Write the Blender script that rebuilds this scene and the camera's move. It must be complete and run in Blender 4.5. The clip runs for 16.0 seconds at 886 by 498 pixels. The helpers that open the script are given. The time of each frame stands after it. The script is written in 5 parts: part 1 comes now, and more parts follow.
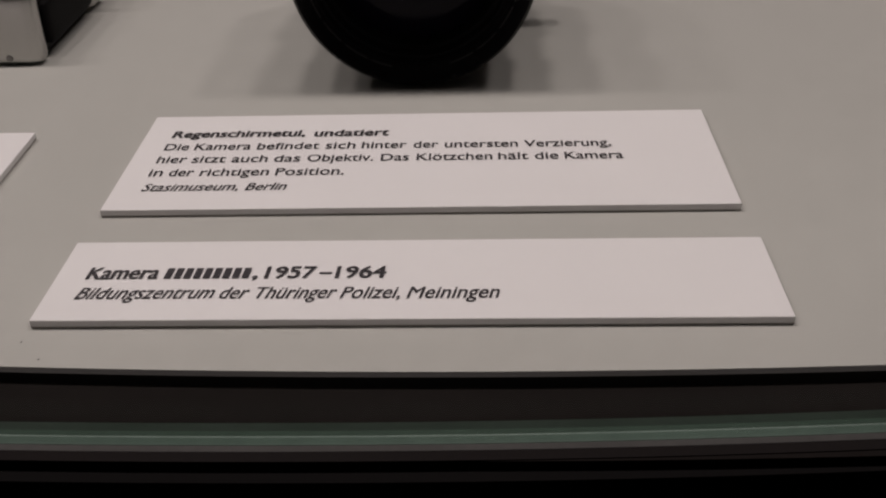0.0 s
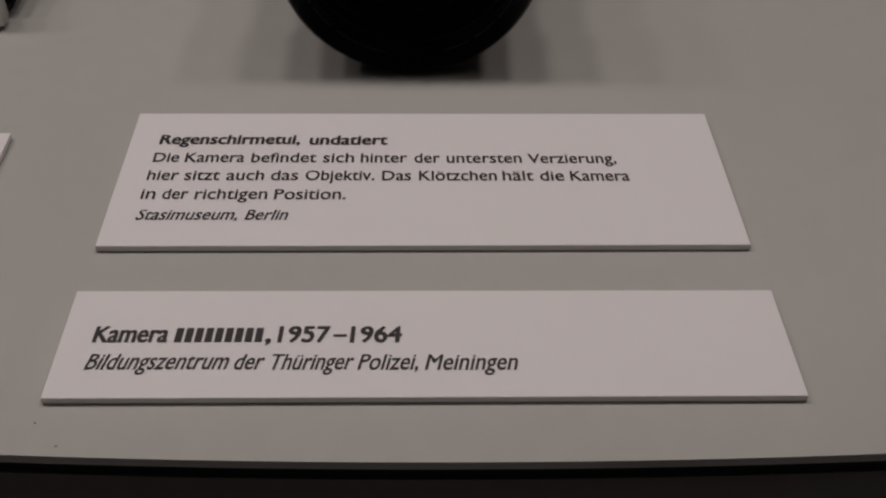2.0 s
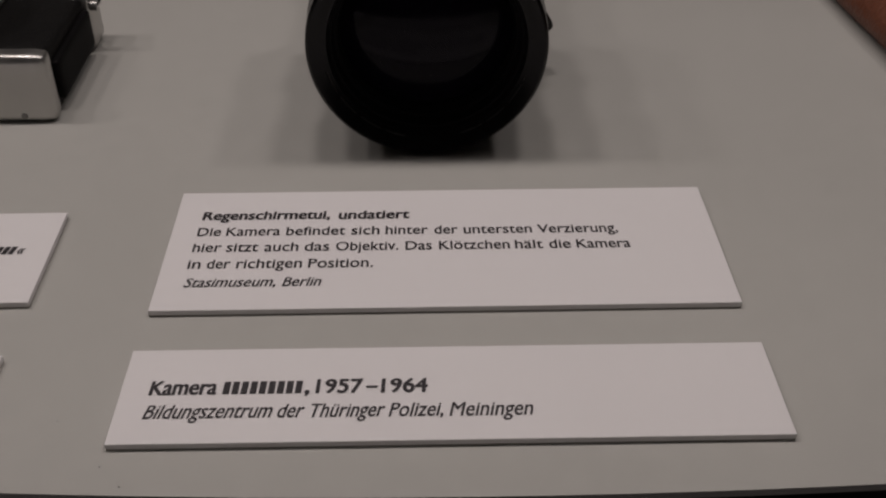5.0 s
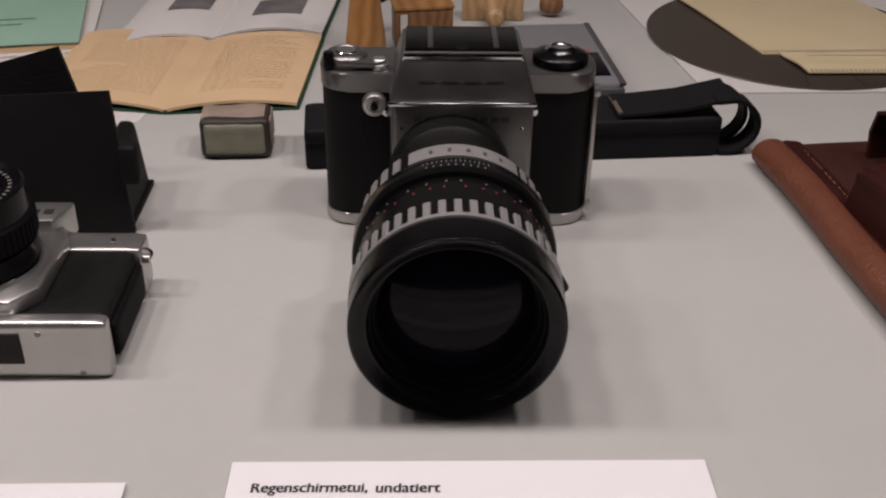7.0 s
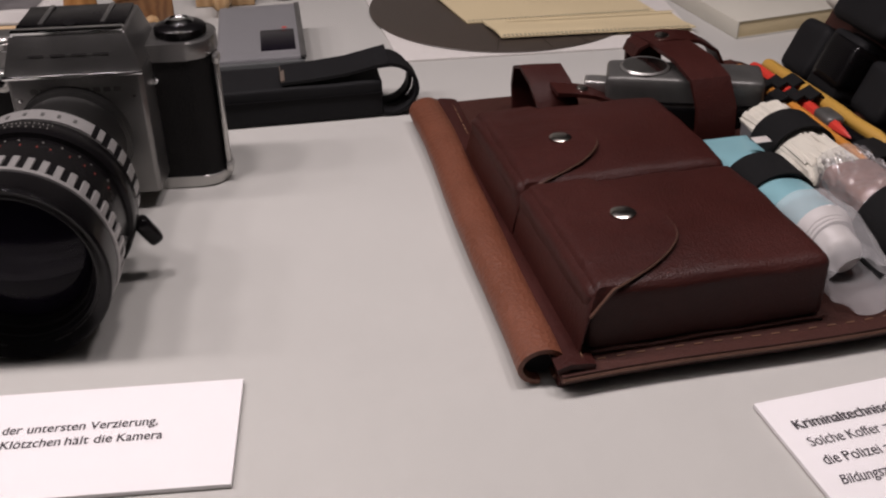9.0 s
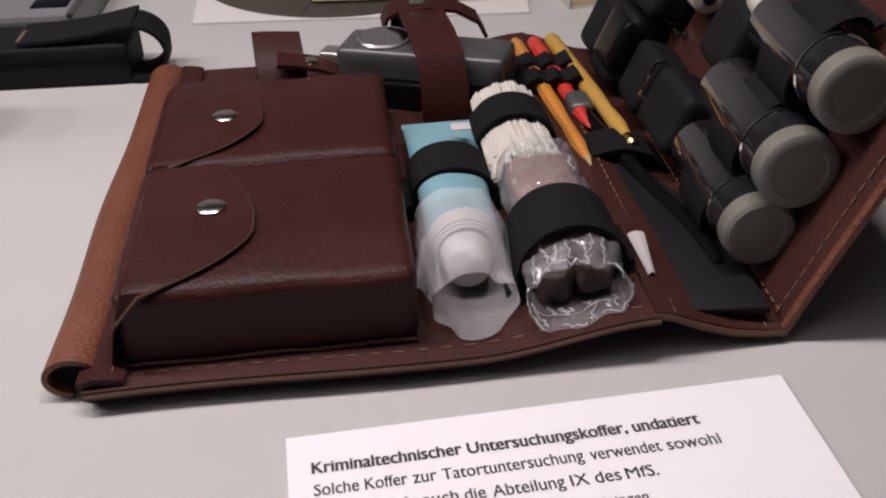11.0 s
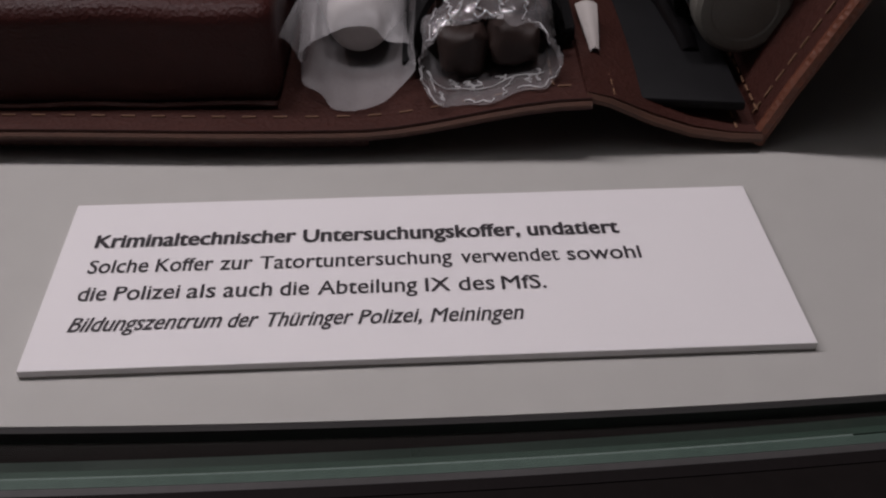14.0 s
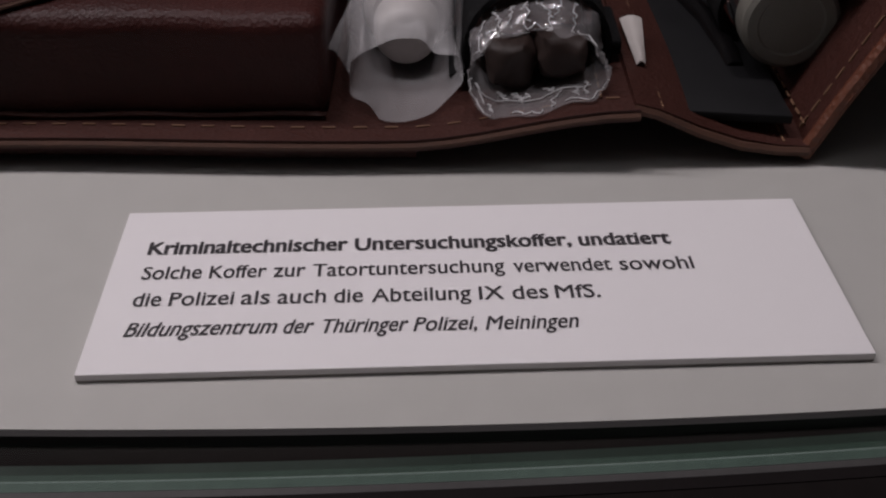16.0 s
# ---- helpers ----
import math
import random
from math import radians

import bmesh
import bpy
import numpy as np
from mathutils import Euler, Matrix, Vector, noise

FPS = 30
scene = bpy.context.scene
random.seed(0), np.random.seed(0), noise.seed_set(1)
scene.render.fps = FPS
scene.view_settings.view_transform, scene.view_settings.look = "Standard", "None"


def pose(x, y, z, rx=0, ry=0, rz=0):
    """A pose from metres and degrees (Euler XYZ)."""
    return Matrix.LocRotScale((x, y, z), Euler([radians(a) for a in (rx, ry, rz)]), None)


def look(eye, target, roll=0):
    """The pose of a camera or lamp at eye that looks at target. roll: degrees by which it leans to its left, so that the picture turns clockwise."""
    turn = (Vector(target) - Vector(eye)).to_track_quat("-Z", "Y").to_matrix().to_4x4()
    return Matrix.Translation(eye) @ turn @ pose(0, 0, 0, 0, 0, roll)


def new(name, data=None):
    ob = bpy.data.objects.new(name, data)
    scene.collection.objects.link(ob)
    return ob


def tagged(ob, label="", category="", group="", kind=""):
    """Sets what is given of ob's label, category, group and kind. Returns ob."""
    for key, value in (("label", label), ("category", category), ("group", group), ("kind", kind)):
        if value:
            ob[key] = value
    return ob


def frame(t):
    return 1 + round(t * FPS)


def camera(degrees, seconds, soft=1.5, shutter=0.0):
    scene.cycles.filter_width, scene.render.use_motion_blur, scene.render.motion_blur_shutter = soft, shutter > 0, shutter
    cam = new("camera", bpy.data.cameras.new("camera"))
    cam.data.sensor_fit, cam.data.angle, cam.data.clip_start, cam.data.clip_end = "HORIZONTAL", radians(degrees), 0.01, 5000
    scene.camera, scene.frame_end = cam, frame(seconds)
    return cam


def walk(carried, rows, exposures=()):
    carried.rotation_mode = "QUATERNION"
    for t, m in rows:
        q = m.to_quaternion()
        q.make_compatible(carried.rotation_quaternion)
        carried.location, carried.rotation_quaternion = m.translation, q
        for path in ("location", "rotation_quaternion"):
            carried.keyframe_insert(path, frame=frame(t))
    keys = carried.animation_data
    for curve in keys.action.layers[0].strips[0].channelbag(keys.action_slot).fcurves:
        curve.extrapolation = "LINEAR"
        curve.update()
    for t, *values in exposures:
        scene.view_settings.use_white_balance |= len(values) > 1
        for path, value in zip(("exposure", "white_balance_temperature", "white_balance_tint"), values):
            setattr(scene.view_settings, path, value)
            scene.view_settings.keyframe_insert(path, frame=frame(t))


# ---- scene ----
cam = camera(45.1, 16.0, soft=2.2)
PATH = [
    (0, (0.1278, -0.3019, 0.1715), (0.1110, 0.0393, -0.0366), -1.88),
    (0.5, (0.1262, -0.2950, 0.1790), (0.1117, 0.0470, -0.0279), -1.26),
    (1, (0.1175, -0.2861, 0.2020), (0.1059, 0.0526, -0.0104), -0.75),
    (1.5, (0.1085, -0.2718, 0.2227), (0.1076, 0.0426, -0.0246), 0.16),
    (2, (0.1035, -0.2543, 0.2281), (0.1118, 0.0447, -0.0375), 1.09),
    (2.5, (0.1009, -0.2472, 0.2247), (0.1098, 0.0535, -0.0390), 0.47),
    (3, (0.1023, -0.2474, 0.2247), (0.1081, 0.0546, -0.0376), -0.23),
    (5.5, (0.0939, -0.2927, 0.2625), (0.0997, 0.0384, 0.0380), 0.14),
    (6, (0.0864, -0.2931, 0.2982), (0.0868, 0.0473, 0.0881), -0.04),
    (6.5, (0.0847, -0.2847, 0.3217), (0.0872, 0.0564, 0.1128), 0.44),
    (7, (0.0837, -0.2812, 0.3268), (0.0913, 0.0614, 0.1204), 0.75),
    (7.5, (0.0977, -0.2891, 0.3167), (0.1082, 0.0559, 0.1145), 0.86),
    (8, (0.1537, -0.3066, 0.3061), (0.1729, 0.0403, 0.1078), 0.27),
    (8.5, (0.2134, -0.3358, 0.3192), (0.2466, 0.0069, 0.1155), 0.31),
    (9, (0.2781, -0.3480, 0.3245), (0.3030, -0.0059, 0.1188), -1.32),
    (9.5, (0.3075, -0.3148, 0.3201), (0.3305, 0.0246, 0.1097), -2.67),
    (10, (0.3839, -0.3054, 0.3304), (0.4047, 0.0301, 0.1136), -2.96),
    (10.2, (0.4205, -0.3026, 0.3333), (0.4364, 0.0315, 0.1140), -2.66),
    (12.3, (0.6045, -0.2477, 0.2180), (0.5540, 0.0865, 0.0041), -3.09),
    (12.5, (0.6078, -0.2396, 0.2169), (0.5581, 0.0898, -0.0045), -2.97),
    (13, (0.6116, -0.2285, 0.2143), (0.5689, 0.0903, -0.0234), -2.22),
    (13.5, (0.6063, -0.2250, 0.2042), (0.5673, 0.0894, -0.0400), -1.16),
    (14, (0.5965, -0.2236, 0.1963), (0.5565, 0.0892, -0.0498), -0.04),
    (14.5, (0.5889, -0.2287, 0.1908), (0.5458, 0.0869, -0.0512), 0.53),
    (15, (0.5860, -0.2271, 0.1915), (0.5408, 0.0905, -0.0474), 0.85),
    (15.5, (0.5851, -0.2280, 0.1905), (0.5403, 0.0908, -0.0469), 0.40),
    (16, (0.5844, -0.2284, 0.1926), (0.5402, 0.0897, -0.0459), 0.01),
]
EXPOSURES = [(0, -0.63, 6700, 11), (1.5, -1.06, 6700, 11), (3, -1.11, 6700, 11), (5.5, -1.0, 6650, 12), (6, -0.62, 6600, 14), (7, -0.02, 6500, 15), (8, 0.37, 6500, 16), (8.5, 0.28, 6500, 16), (9.5, 0.33, 6400, 16), (10, 0.48, 6350, 16), (12.5, 0.22, 6200, 15), (13.5, -0.18, 6200, 15), (14.5, -0.46, 6200, 15), (16, -0.46, 6200, 15)]
walk(cam, [(t, look(eye, target, roll)) for t, eye, target, roll in PATH], EXPOSURES)

# ---- light: a row of small lamps in the top of the showcase, dim gallery light from an added fill ----
world = bpy.data.worlds.new("world")
world.use_nodes = True
world.node_tree.nodes["Background"].inputs[0].default_value = (0.5, 0.48, 0.46, 1)
world.node_tree.nodes["Background"].inputs[1].default_value = 0.010
scene.world = world


def area(name, place, target, size, size_y, watts, colour):
    lamp = bpy.data.lights.new(name, "AREA")
    lamp.shape, lamp.size, lamp.size_y, lamp.energy, lamp.color = "RECTANGLE", size, size_y, watts, colour
    ob = new(name, lamp)
    ob.matrix_world = look(place, target)
    return ob


for n in range(6):
    x = -0.82 + n * 0.29
    area("showcase_lamp", (x, 0.155, 0.95), (x + 0.04, 0.08, 0), 0.11, 0.08, 2.5, (1.0, 0.885, 0.88))
# broad unseen area light, added as weak ambient fill from above
area("ambient_fill", (0.3, -0.2, 2.6), (0.3, 0.1, 0), 2.2, 1.6, 0.15, (1.0, 0.9, 0.87))


# ---- materials ----
def material(name, colour, rough=0.5, metal=0.0, var=0.15, scale=40.0, bump=0.0, bump_scale=200.0, fine=0.08, alpha=1.0, coat=0.0, spec=0.5, tint=None, piece=0.0):
    """A surface with broad stains, fine grain and relief."""
    m = bpy.data.materials.new(name)
    m.use_nodes = True
    nt = m.node_tree
    bsdf = nt.nodes["Principled BSDF"]
    co = nt.nodes.new("ShaderNodeTexCoord")
    big, small = nt.nodes.new("ShaderNodeTexNoise"), nt.nodes.new("ShaderNodeTexNoise")
    big.inputs["Scale"].default_value, big.inputs["Detail"].default_value = scale, 4
    small.inputs["Scale"].default_value, small.inputs["Detail"].default_value = scale * 18, 3
    for t in (big, small):
        nt.links.new(co.outputs["Object"], t.inputs["Vector"])
    mix = nt.nodes.new("ShaderNodeMix")
    mix.data_type = "RGBA"
    dark = [c * (1 - var) for c in colour] if tint is None else tint
    mix.inputs["A"].default_value, mix.inputs["B"].default_value = (*dark, 1), (*[min(1, c * (1 + var)) for c in colour], 1)
    nt.links.new(big.outputs["Fac"], mix.inputs["Factor"])
    grain = nt.nodes.new("ShaderNodeMix")
    grain.data_type, grain.blend_type = "RGBA", "MULTIPLY"
    grain.inputs["Factor"].default_value = fine * 4
    nt.links.new(mix.outputs["Result"], grain.inputs["A"])
    nt.links.new(small.outputs["Fac"], grain.inputs["B"])
    nt.links.new(grain.outputs["Result"], bsdf.inputs["Base Color"])
    rr = nt.nodes.new("ShaderNodeMapRange")
    rr.inputs["To Min"].default_value, rr.inputs["To Max"].default_value = max(0.02, rough - 0.1), min(1, rough + 0.1)
    nt.links.new(big.outputs["Fac"], rr.inputs["Value"])
    nt.links.new(rr.outputs["Result"], bsdf.inputs["Roughness"])
    bsdf.inputs["Metallic"].default_value = metal
    bsdf.inputs["Alpha"].default_value = alpha
    bsdf.inputs["Coat Weight"].default_value = coat
    bsdf.inputs["Specular IOR Level"].default_value = spec
    if bump:
        tex = nt.nodes.new("ShaderNodeTexVoronoi")
        tex.inputs["Scale"].default_value = bump_scale
        noi = nt.nodes.new("ShaderNodeTexNoise")
        noi.inputs["Scale"].default_value = bump_scale * 0.35
        add = nt.nodes.new("ShaderNodeMath")
        b = nt.nodes.new("ShaderNodeBump")
        b.inputs["Strength"].default_value, b.inputs["Distance"].default_value = bump, 0.0015
        nt.links.new(co.outputs["Object"], tex.inputs["Vector"])
        nt.links.new(co.outputs["Object"], noi.inputs["Vector"])
        nt.links.new(tex.outputs["Distance"], add.inputs[0])
        nt.links.new(noi.outputs["Fac"], add.inputs[1])
        nt.links.new(add.outputs[0], b.inputs["Height"])
        nt.links.new(b.outputs["Normal"], bsdf.inputs["Normal"])
    return m


def wood_material(name, colour, dark, scale=60.0):
    m = material(name, colour, 0.45, var=0.1)
    nt = m.node_tree
    bsdf = nt.nodes["Principled BSDF"]
    co, wave, mix = nt.nodes.new("ShaderNodeTexCoord"), nt.nodes.new("ShaderNodeTexWave"), nt.nodes.new("ShaderNodeMix")
    mix.data_type = "RGBA"
    wave.inputs["Scale"].default_value, wave.inputs["Distortion"].default_value, wave.inputs["Detail"].default_value = scale, 6, 4
    nt.links.new(co.outputs["Object"], wave.inputs["Vector"])
    nt.links.new(wave.outputs["Fac"], mix.inputs["Factor"])
    mix.inputs["A"].default_value, mix.inputs["B"].default_value = (*colour, 1), (*dark, 1)
    nt.links.new(mix.outputs["Result"], bsdf.inputs["Base Color"])
    return m


def pane_material():
    """Clear flat glass: lets the view through, with a mirror gloss that grows towards grazing."""
    m = bpy.data.materials.new("clear_glass")
    m.use_nodes = True
    nt = m.node_tree
    nt.nodes.clear()
    out, mix = nt.nodes.new("ShaderNodeOutputMaterial"), nt.nodes.new("ShaderNodeMixShader")
    clear, gloss, fres = nt.nodes.new("ShaderNodeBsdfTransparent"), nt.nodes.new("ShaderNodeBsdfGlossy"), nt.nodes.new("ShaderNodeLayerWeight")
    clear.inputs[0].default_value = (0.985, 1.0, 0.99, 1)
    gloss.inputs["Roughness"].default_value = 0.01
    power, scale = nt.nodes.new("ShaderNodeMath"), nt.nodes.new("ShaderNodeMath")
    power.operation, power.inputs[1].default_value = "POWER", 4.0
    scale.operation, scale.inputs[1].default_value, scale.inputs[2].default_value = "MULTIPLY_ADD", 0.6, 0.02
    nt.links.new(fres.outputs["Facing"], power.inputs[0])
    nt.links.new(power.outputs[0], scale.inputs[0])
    nt.links.new(scale.outputs[0], mix.inputs[0])
    nt.links.new(clear.outputs[0], mix.inputs[1])
    nt.links.new(gloss.outputs[0], mix.inputs[2])
    nt.links.new(mix.outputs[0], out.inputs[0])
    return m


def film_material():
    """Thin clear plastic film: mostly see-through, with sharp glints on its creases."""
    m = pane_material()
    m.name = "clear_plastic_film"
    nt = m.node_tree
    gloss = next(n for n in nt.nodes if n.type == "BSDF_GLOSSY")
    gloss.inputs["Roughness"].default_value = 0.14
    for n in nt.nodes:
        if n.type == "MATH" and n.operation == "MULTIPLY_ADD":
            n.inputs[1].default_value, n.inputs[2].default_value = 0.5, 0.08
        if n.type == "MATH" and n.operation == "POWER":
            n.inputs[1].default_value = 1.8
    co, noi, b = nt.nodes.new("ShaderNodeTexCoord"), nt.nodes.new("ShaderNodeTexNoise"), nt.nodes.new("ShaderNodeBump")
    noi.inputs["Scale"].default_value, noi.inputs["Detail"].default_value = 110, 3
    b.inputs["Strength"].default_value, b.inputs["Distance"].default_value = 0.8, 0.004
    nt.links.new(co.outputs["Object"], noi.inputs["Vector"])
    nt.links.new(noi.outputs["Fac"], b.inputs["Height"])
    nt.links.new(b.outputs["Normal"], gloss.inputs["Normal"])
    haze, veil = nt.nodes.new("ShaderNodeBsdfDiffuse"), nt.nodes.new("ShaderNodeMixShader")
    haze.inputs[0].default_value, veil.inputs[0].default_value = (0.78, 0.75, 0.77, 1), 0.13
    first = next(n for n in nt.nodes if n.type == "MIX_SHADER" and n is not veil)
    out = next(n for n in nt.nodes if n.type == "OUTPUT_MATERIAL")
    nt.links.new(first.outputs[0], veil.inputs[1])
    nt.links.new(haze.outputs[0], veil.inputs[2])
    nt.links.new(veil.outputs[0], out.inputs[0])
    return m


M_TABLE = material("grey_painted_board", (0.46, 0.455, 0.43), 0.62, var=0.07, scale=7, fine=0.03, spec=0.12)
M_EDGE = material("dark_board_edge", (0.014, 0.012, 0.0115), 0.75, scale=30)
# near-black brown that carries the gap's shade in its colour
M_BLACK_GAP = material("gap_shade_brown", (0.0125, 0.0105, 0.0098), 0.8, var=0.3, scale=12, spec=0.05)
M_GLASS = pane_material()
M_GREEN = material("green_glass_edge", (0.085, 0.128, 0.105), 0.3, var=0.2, scale=14)
M_GREEN_MID = material("half_shaded_green_glass", (0.046, 0.076, 0.058), 0.3, var=0.25, scale=14)
M_LIP = material("dark_brown_channel", (0.011, 0.009, 0.0088), 0.7, spec=0.08)
M_GREEN_DARK = material("shaded_green_glass", (0.026, 0.040, 0.031), 0.3, var=0.3, scale=20)
M_GREEN_GREY = material("grey_green_glass", (0.066, 0.066, 0.063), 0.35, var=0.2, scale=20)
# pale green that paints the highlight line on the glass edge
M_GLINT = material("arris_glint", (0.21, 0.27, 0.24), 0.2, var=0.3, scale=30)
M_CHANNEL = material("dark_metal_channel", (0.0045, 0.004, 0.004), 0.7, spec=0.06)
M_ROOM = material("dark_gallery_paint", (0.06, 0.055, 0.052), 0.8, scale=3)
M_CARD = material("white_card", (0.79, 0.77, 0.775), 0.65, var=0.02, scale=30, fine=0.02, spec=0.25)
M_CARD_EDGE = material("card_core", (0.42, 0.39, 0.36), 0.8, scale=60)
M_INK = material("black_ink", (0.035, 0.03, 0.035), 0.6, var=0.1)
M_CHROME = material("satin_chrome", (0.56, 0.55, 0.53), 0.33, metal=0.9, var=0.12, scale=60, fine=0.05)
M_BRIGHT = material("polished_chrome", (0.8, 0.8, 0.8), 0.12, metal=1.0, var=0.06, scale=80)
M_SATIN = material("satin_silver_paint", (0.25, 0.245, 0.238), 0.34, metal=0.88, var=0.12, scale=50)
M_LEATHERETTE = material("black_leatherette", (0.0065, 0.006, 0.006), 0.6, bump=0.3, bump_scale=900, var=0.3, spec=0.18)
M_BLACK = material("black_enamel", (0.0055, 0.005, 0.0055), 0.24, var=0.3, scale=70, spec=0.18)
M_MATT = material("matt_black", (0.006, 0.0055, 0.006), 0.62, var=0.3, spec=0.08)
M_STEEL = material("dark_steel", (0.05, 0.049, 0.047), 0.35, metal=0.8, var=0.25, scale=50)
M_TOOTH = material("brushed_aluminium", (0.40, 0.39, 0.38), 0.40, metal=0.5, var=0.1, scale=90)
M_DARKGLASS = material("coated_lens_glass", (0.005, 0.0035, 0.008), 0.12, var=0.4, spec=0.10)
M_RED = material("red_engraving", (0.17, 0.025, 0.018), 0.5)
M_FAINT = material("worn_grey_engraving", (0.045, 0.043, 0.042), 0.6)
M_WHITE = material("white_engraving", (0.20, 0.19, 0.175), 0.5)
M_LEATHER = material("dark_brown_leather", (0.043, 0.0098, 0.0076), 0.46, var=0.4, scale=14, bump=0.22, bump_scale=800, fine=0.1, spec=0.22)
M_LEATHER_IN = material("inner_brown_leather", (0.052, 0.0158, 0.0110), 0.55, var=0.3, scale=25, bump=0.2, bump_scale=600, spec=0.3)
M_TAN = material("tan_brown_leather", (0.165, 0.052, 0.025), 0.5, var=0.25, scale=30, bump=0.35, bump_scale=450, fine=0.1)
M_RAW = material("raw_leather_edge", (0.088, 0.036, 0.020), 0.7, var=0.3, scale=90)
M_THREAD = material("tan_thread", (0.19, 0.098, 0.052), 0.8)
M_SNAP = material("nickel_snap", (0.72, 0.68, 0.62), 0.22, metal=1.0, var=0.15, scale=200)
M_ELASTIC = material("black_elastic", (0.009, 0.009, 0.0095), 0.85, bump=0.4, bump_scale=1200, var=0.2, spec=0.15)
M_RUBBER = material("grey_black_rubber", (0.010, 0.010, 0.011), 0.66, var=0.3, scale=60, spec=0.15)
M_BLUE = material("pale_blue_tube", (0.22, 0.43, 0.48), 0.45, var=0.1, scale=40, coat=0.2)
M_MILKY = material("milky_plastic_bag", (0.72, 0.71, 0.72), 0.32, var=0.12, scale=70, alpha=0.32, bump=0.3, bump_scale=110)
M_FILM = film_material()
# whitish tone for film folds, with their glints put into the colour
M_CREASE = material("white_fold_glint", (0.82, 0.80, 0.82), 0.12, var=0.3, scale=300, alpha=0.75, spec=1.0)
M_CAP = material("white_plastic_cap", (0.62, 0.58, 0.55), 0.4, var=0.06)
M_VIALCAP = material("grey_plastic_cap", (0.20, 0.195, 0.168), 0.45, var=0.12, scale=60)
M_VIAL = material("dark_vial", (0.02, 0.02, 0.021), 0.1, var=0.2, coat=0.8)
M_STRING = material("white_cotton_string", (0.66, 0.63, 0.55), 0.9, var=0.15, scale=150)
M_TORCH = material("worn_grey_metal", (0.13, 0.128, 0.122), 0.4, metal=0.5, var=0.4, scale=60)
M_ORANGE = material("orange_pencil", (0.60, 0.24, 0.04), 0.4, var=0.1)
M_PENRED = material("red_pencil", (0.62, 0.045, 0.03), 0.35, var=0.1)
M_OCHRE = material("ochre_brush", (0.52, 0.30, 0.06), 0.35, var=0.15)
M_YELLOW = material("yellowed_paper", (0.68, 0.48, 0.275), 0.8, var=0.12, scale=20, fine=0.05)
M_PAPER = material("white_paper", (0.72, 0.69, 0.66), 0.75, var=0.05, scale=18)
M_MINT = material("mint_green_cover", (0.34, 0.55, 0.42), 0.7, var=0.08, scale=20)
M_DKGREEN = material("dark_green_cover", (0.02, 0.085, 0.045), 0.6, var=0.2)
M_GREYINK = material("faded_print", (0.45, 0.31, 0.18), 0.8, var=0.2)
M_PHOTO = material("halftone_photo", (0.16, 0.15, 0.15), 0.7, var=0.8, scale=60)
M_CREAM = material("cream_envelope", (0.66, 0.55, 0.34), 0.75, var=0.09, scale=20, fine=0.05)
M_DISC = material("brown_record", (0.062, 0.048, 0.038), 0.35, var=0.25, scale=14)
M_WOOD = wood_material("orange_wood", (0.40, 0.20, 0.065), (0.28, 0.125, 0.035), 25)
M_WOOD2 = wood_material("brown_wood", (0.24, 0.12, 0.05), (0.15, 0.07, 0.03), 40)
M_WOOD3 = wood_material("pale_wood", (0.47, 0.31, 0.16), (0.36, 0.22, 0.10), 35)
M_GREY = material("grey_plastic", (0.20, 0.198, 0.206), 0.42, var=0.08, scale=40)
M_STONE = material("olive_grey_face", (0.235, 0.225, 0.165), 0.75, var=0.3, scale=90)
M_DKBROWN = material("dark_worn_leather", (0.035, 0.026, 0.02), 0.6, var=0.4, scale=60)
M_COVER = material("white_book_cover", (0.62, 0.60, 0.52), 0.5, var=0.05)
M_BLUEINK = material("blue_print", (0.06, 0.24, 0.42), 0.5)
M_YELINK = material("yellow_print", (0.75, 0.55, 0.05), 0.5)


# ---- mesh helpers ----
def part(name, bm, mat, parent=None, label="", smooth=True):
    """Links a bmesh as one mesh object, under a thing or a part."""
    bmesh.ops.recalc_face_normals(bm, faces=bm.faces)
    me = bpy.data.meshes.new(name)
    bm.to_mesh(me)
    bm.free()
    mats = mat if isinstance(mat, (list, tuple)) else [mat]
    for one in mats:
        me.materials.append(one)
    if smooth:
        for p in me.polygons:
            p.use_smooth = True
        me.set_sharp_from_angle(angle=radians(38))
    ob = new(name, me)
    if parent is not None:
        ob.parent = parent
    if label:
        tagged(ob, label=label)
    return ob


def thing(name, label, category, m=None, group="", kind=""):
    ob = new(name)
    ob.empty_display_size = 0.02
    if m is not None:
        ob.matrix_world = m
    return tagged(ob, label, category, group, kind)


def box(x0, y0, z0, x1, y1, z1, b=0.001, seg=2):
    bm = bmesh.new()
    bmesh.ops.create_cube(bm, size=1)
    for v in bm.verts:
        v.co = Vector((x0 + (v.co.x + 0.5) * (x1 - x0), y0 + (v.co.y + 0.5) * (y1 - y0), z0 + (v.co.z + 0.5) * (z1 - z0)))
    if b:
        bmesh.ops.bevel(bm, geom=bm.edges[:], offset=b, segments=seg, affect="EDGES", profile=0.5)
    return bm


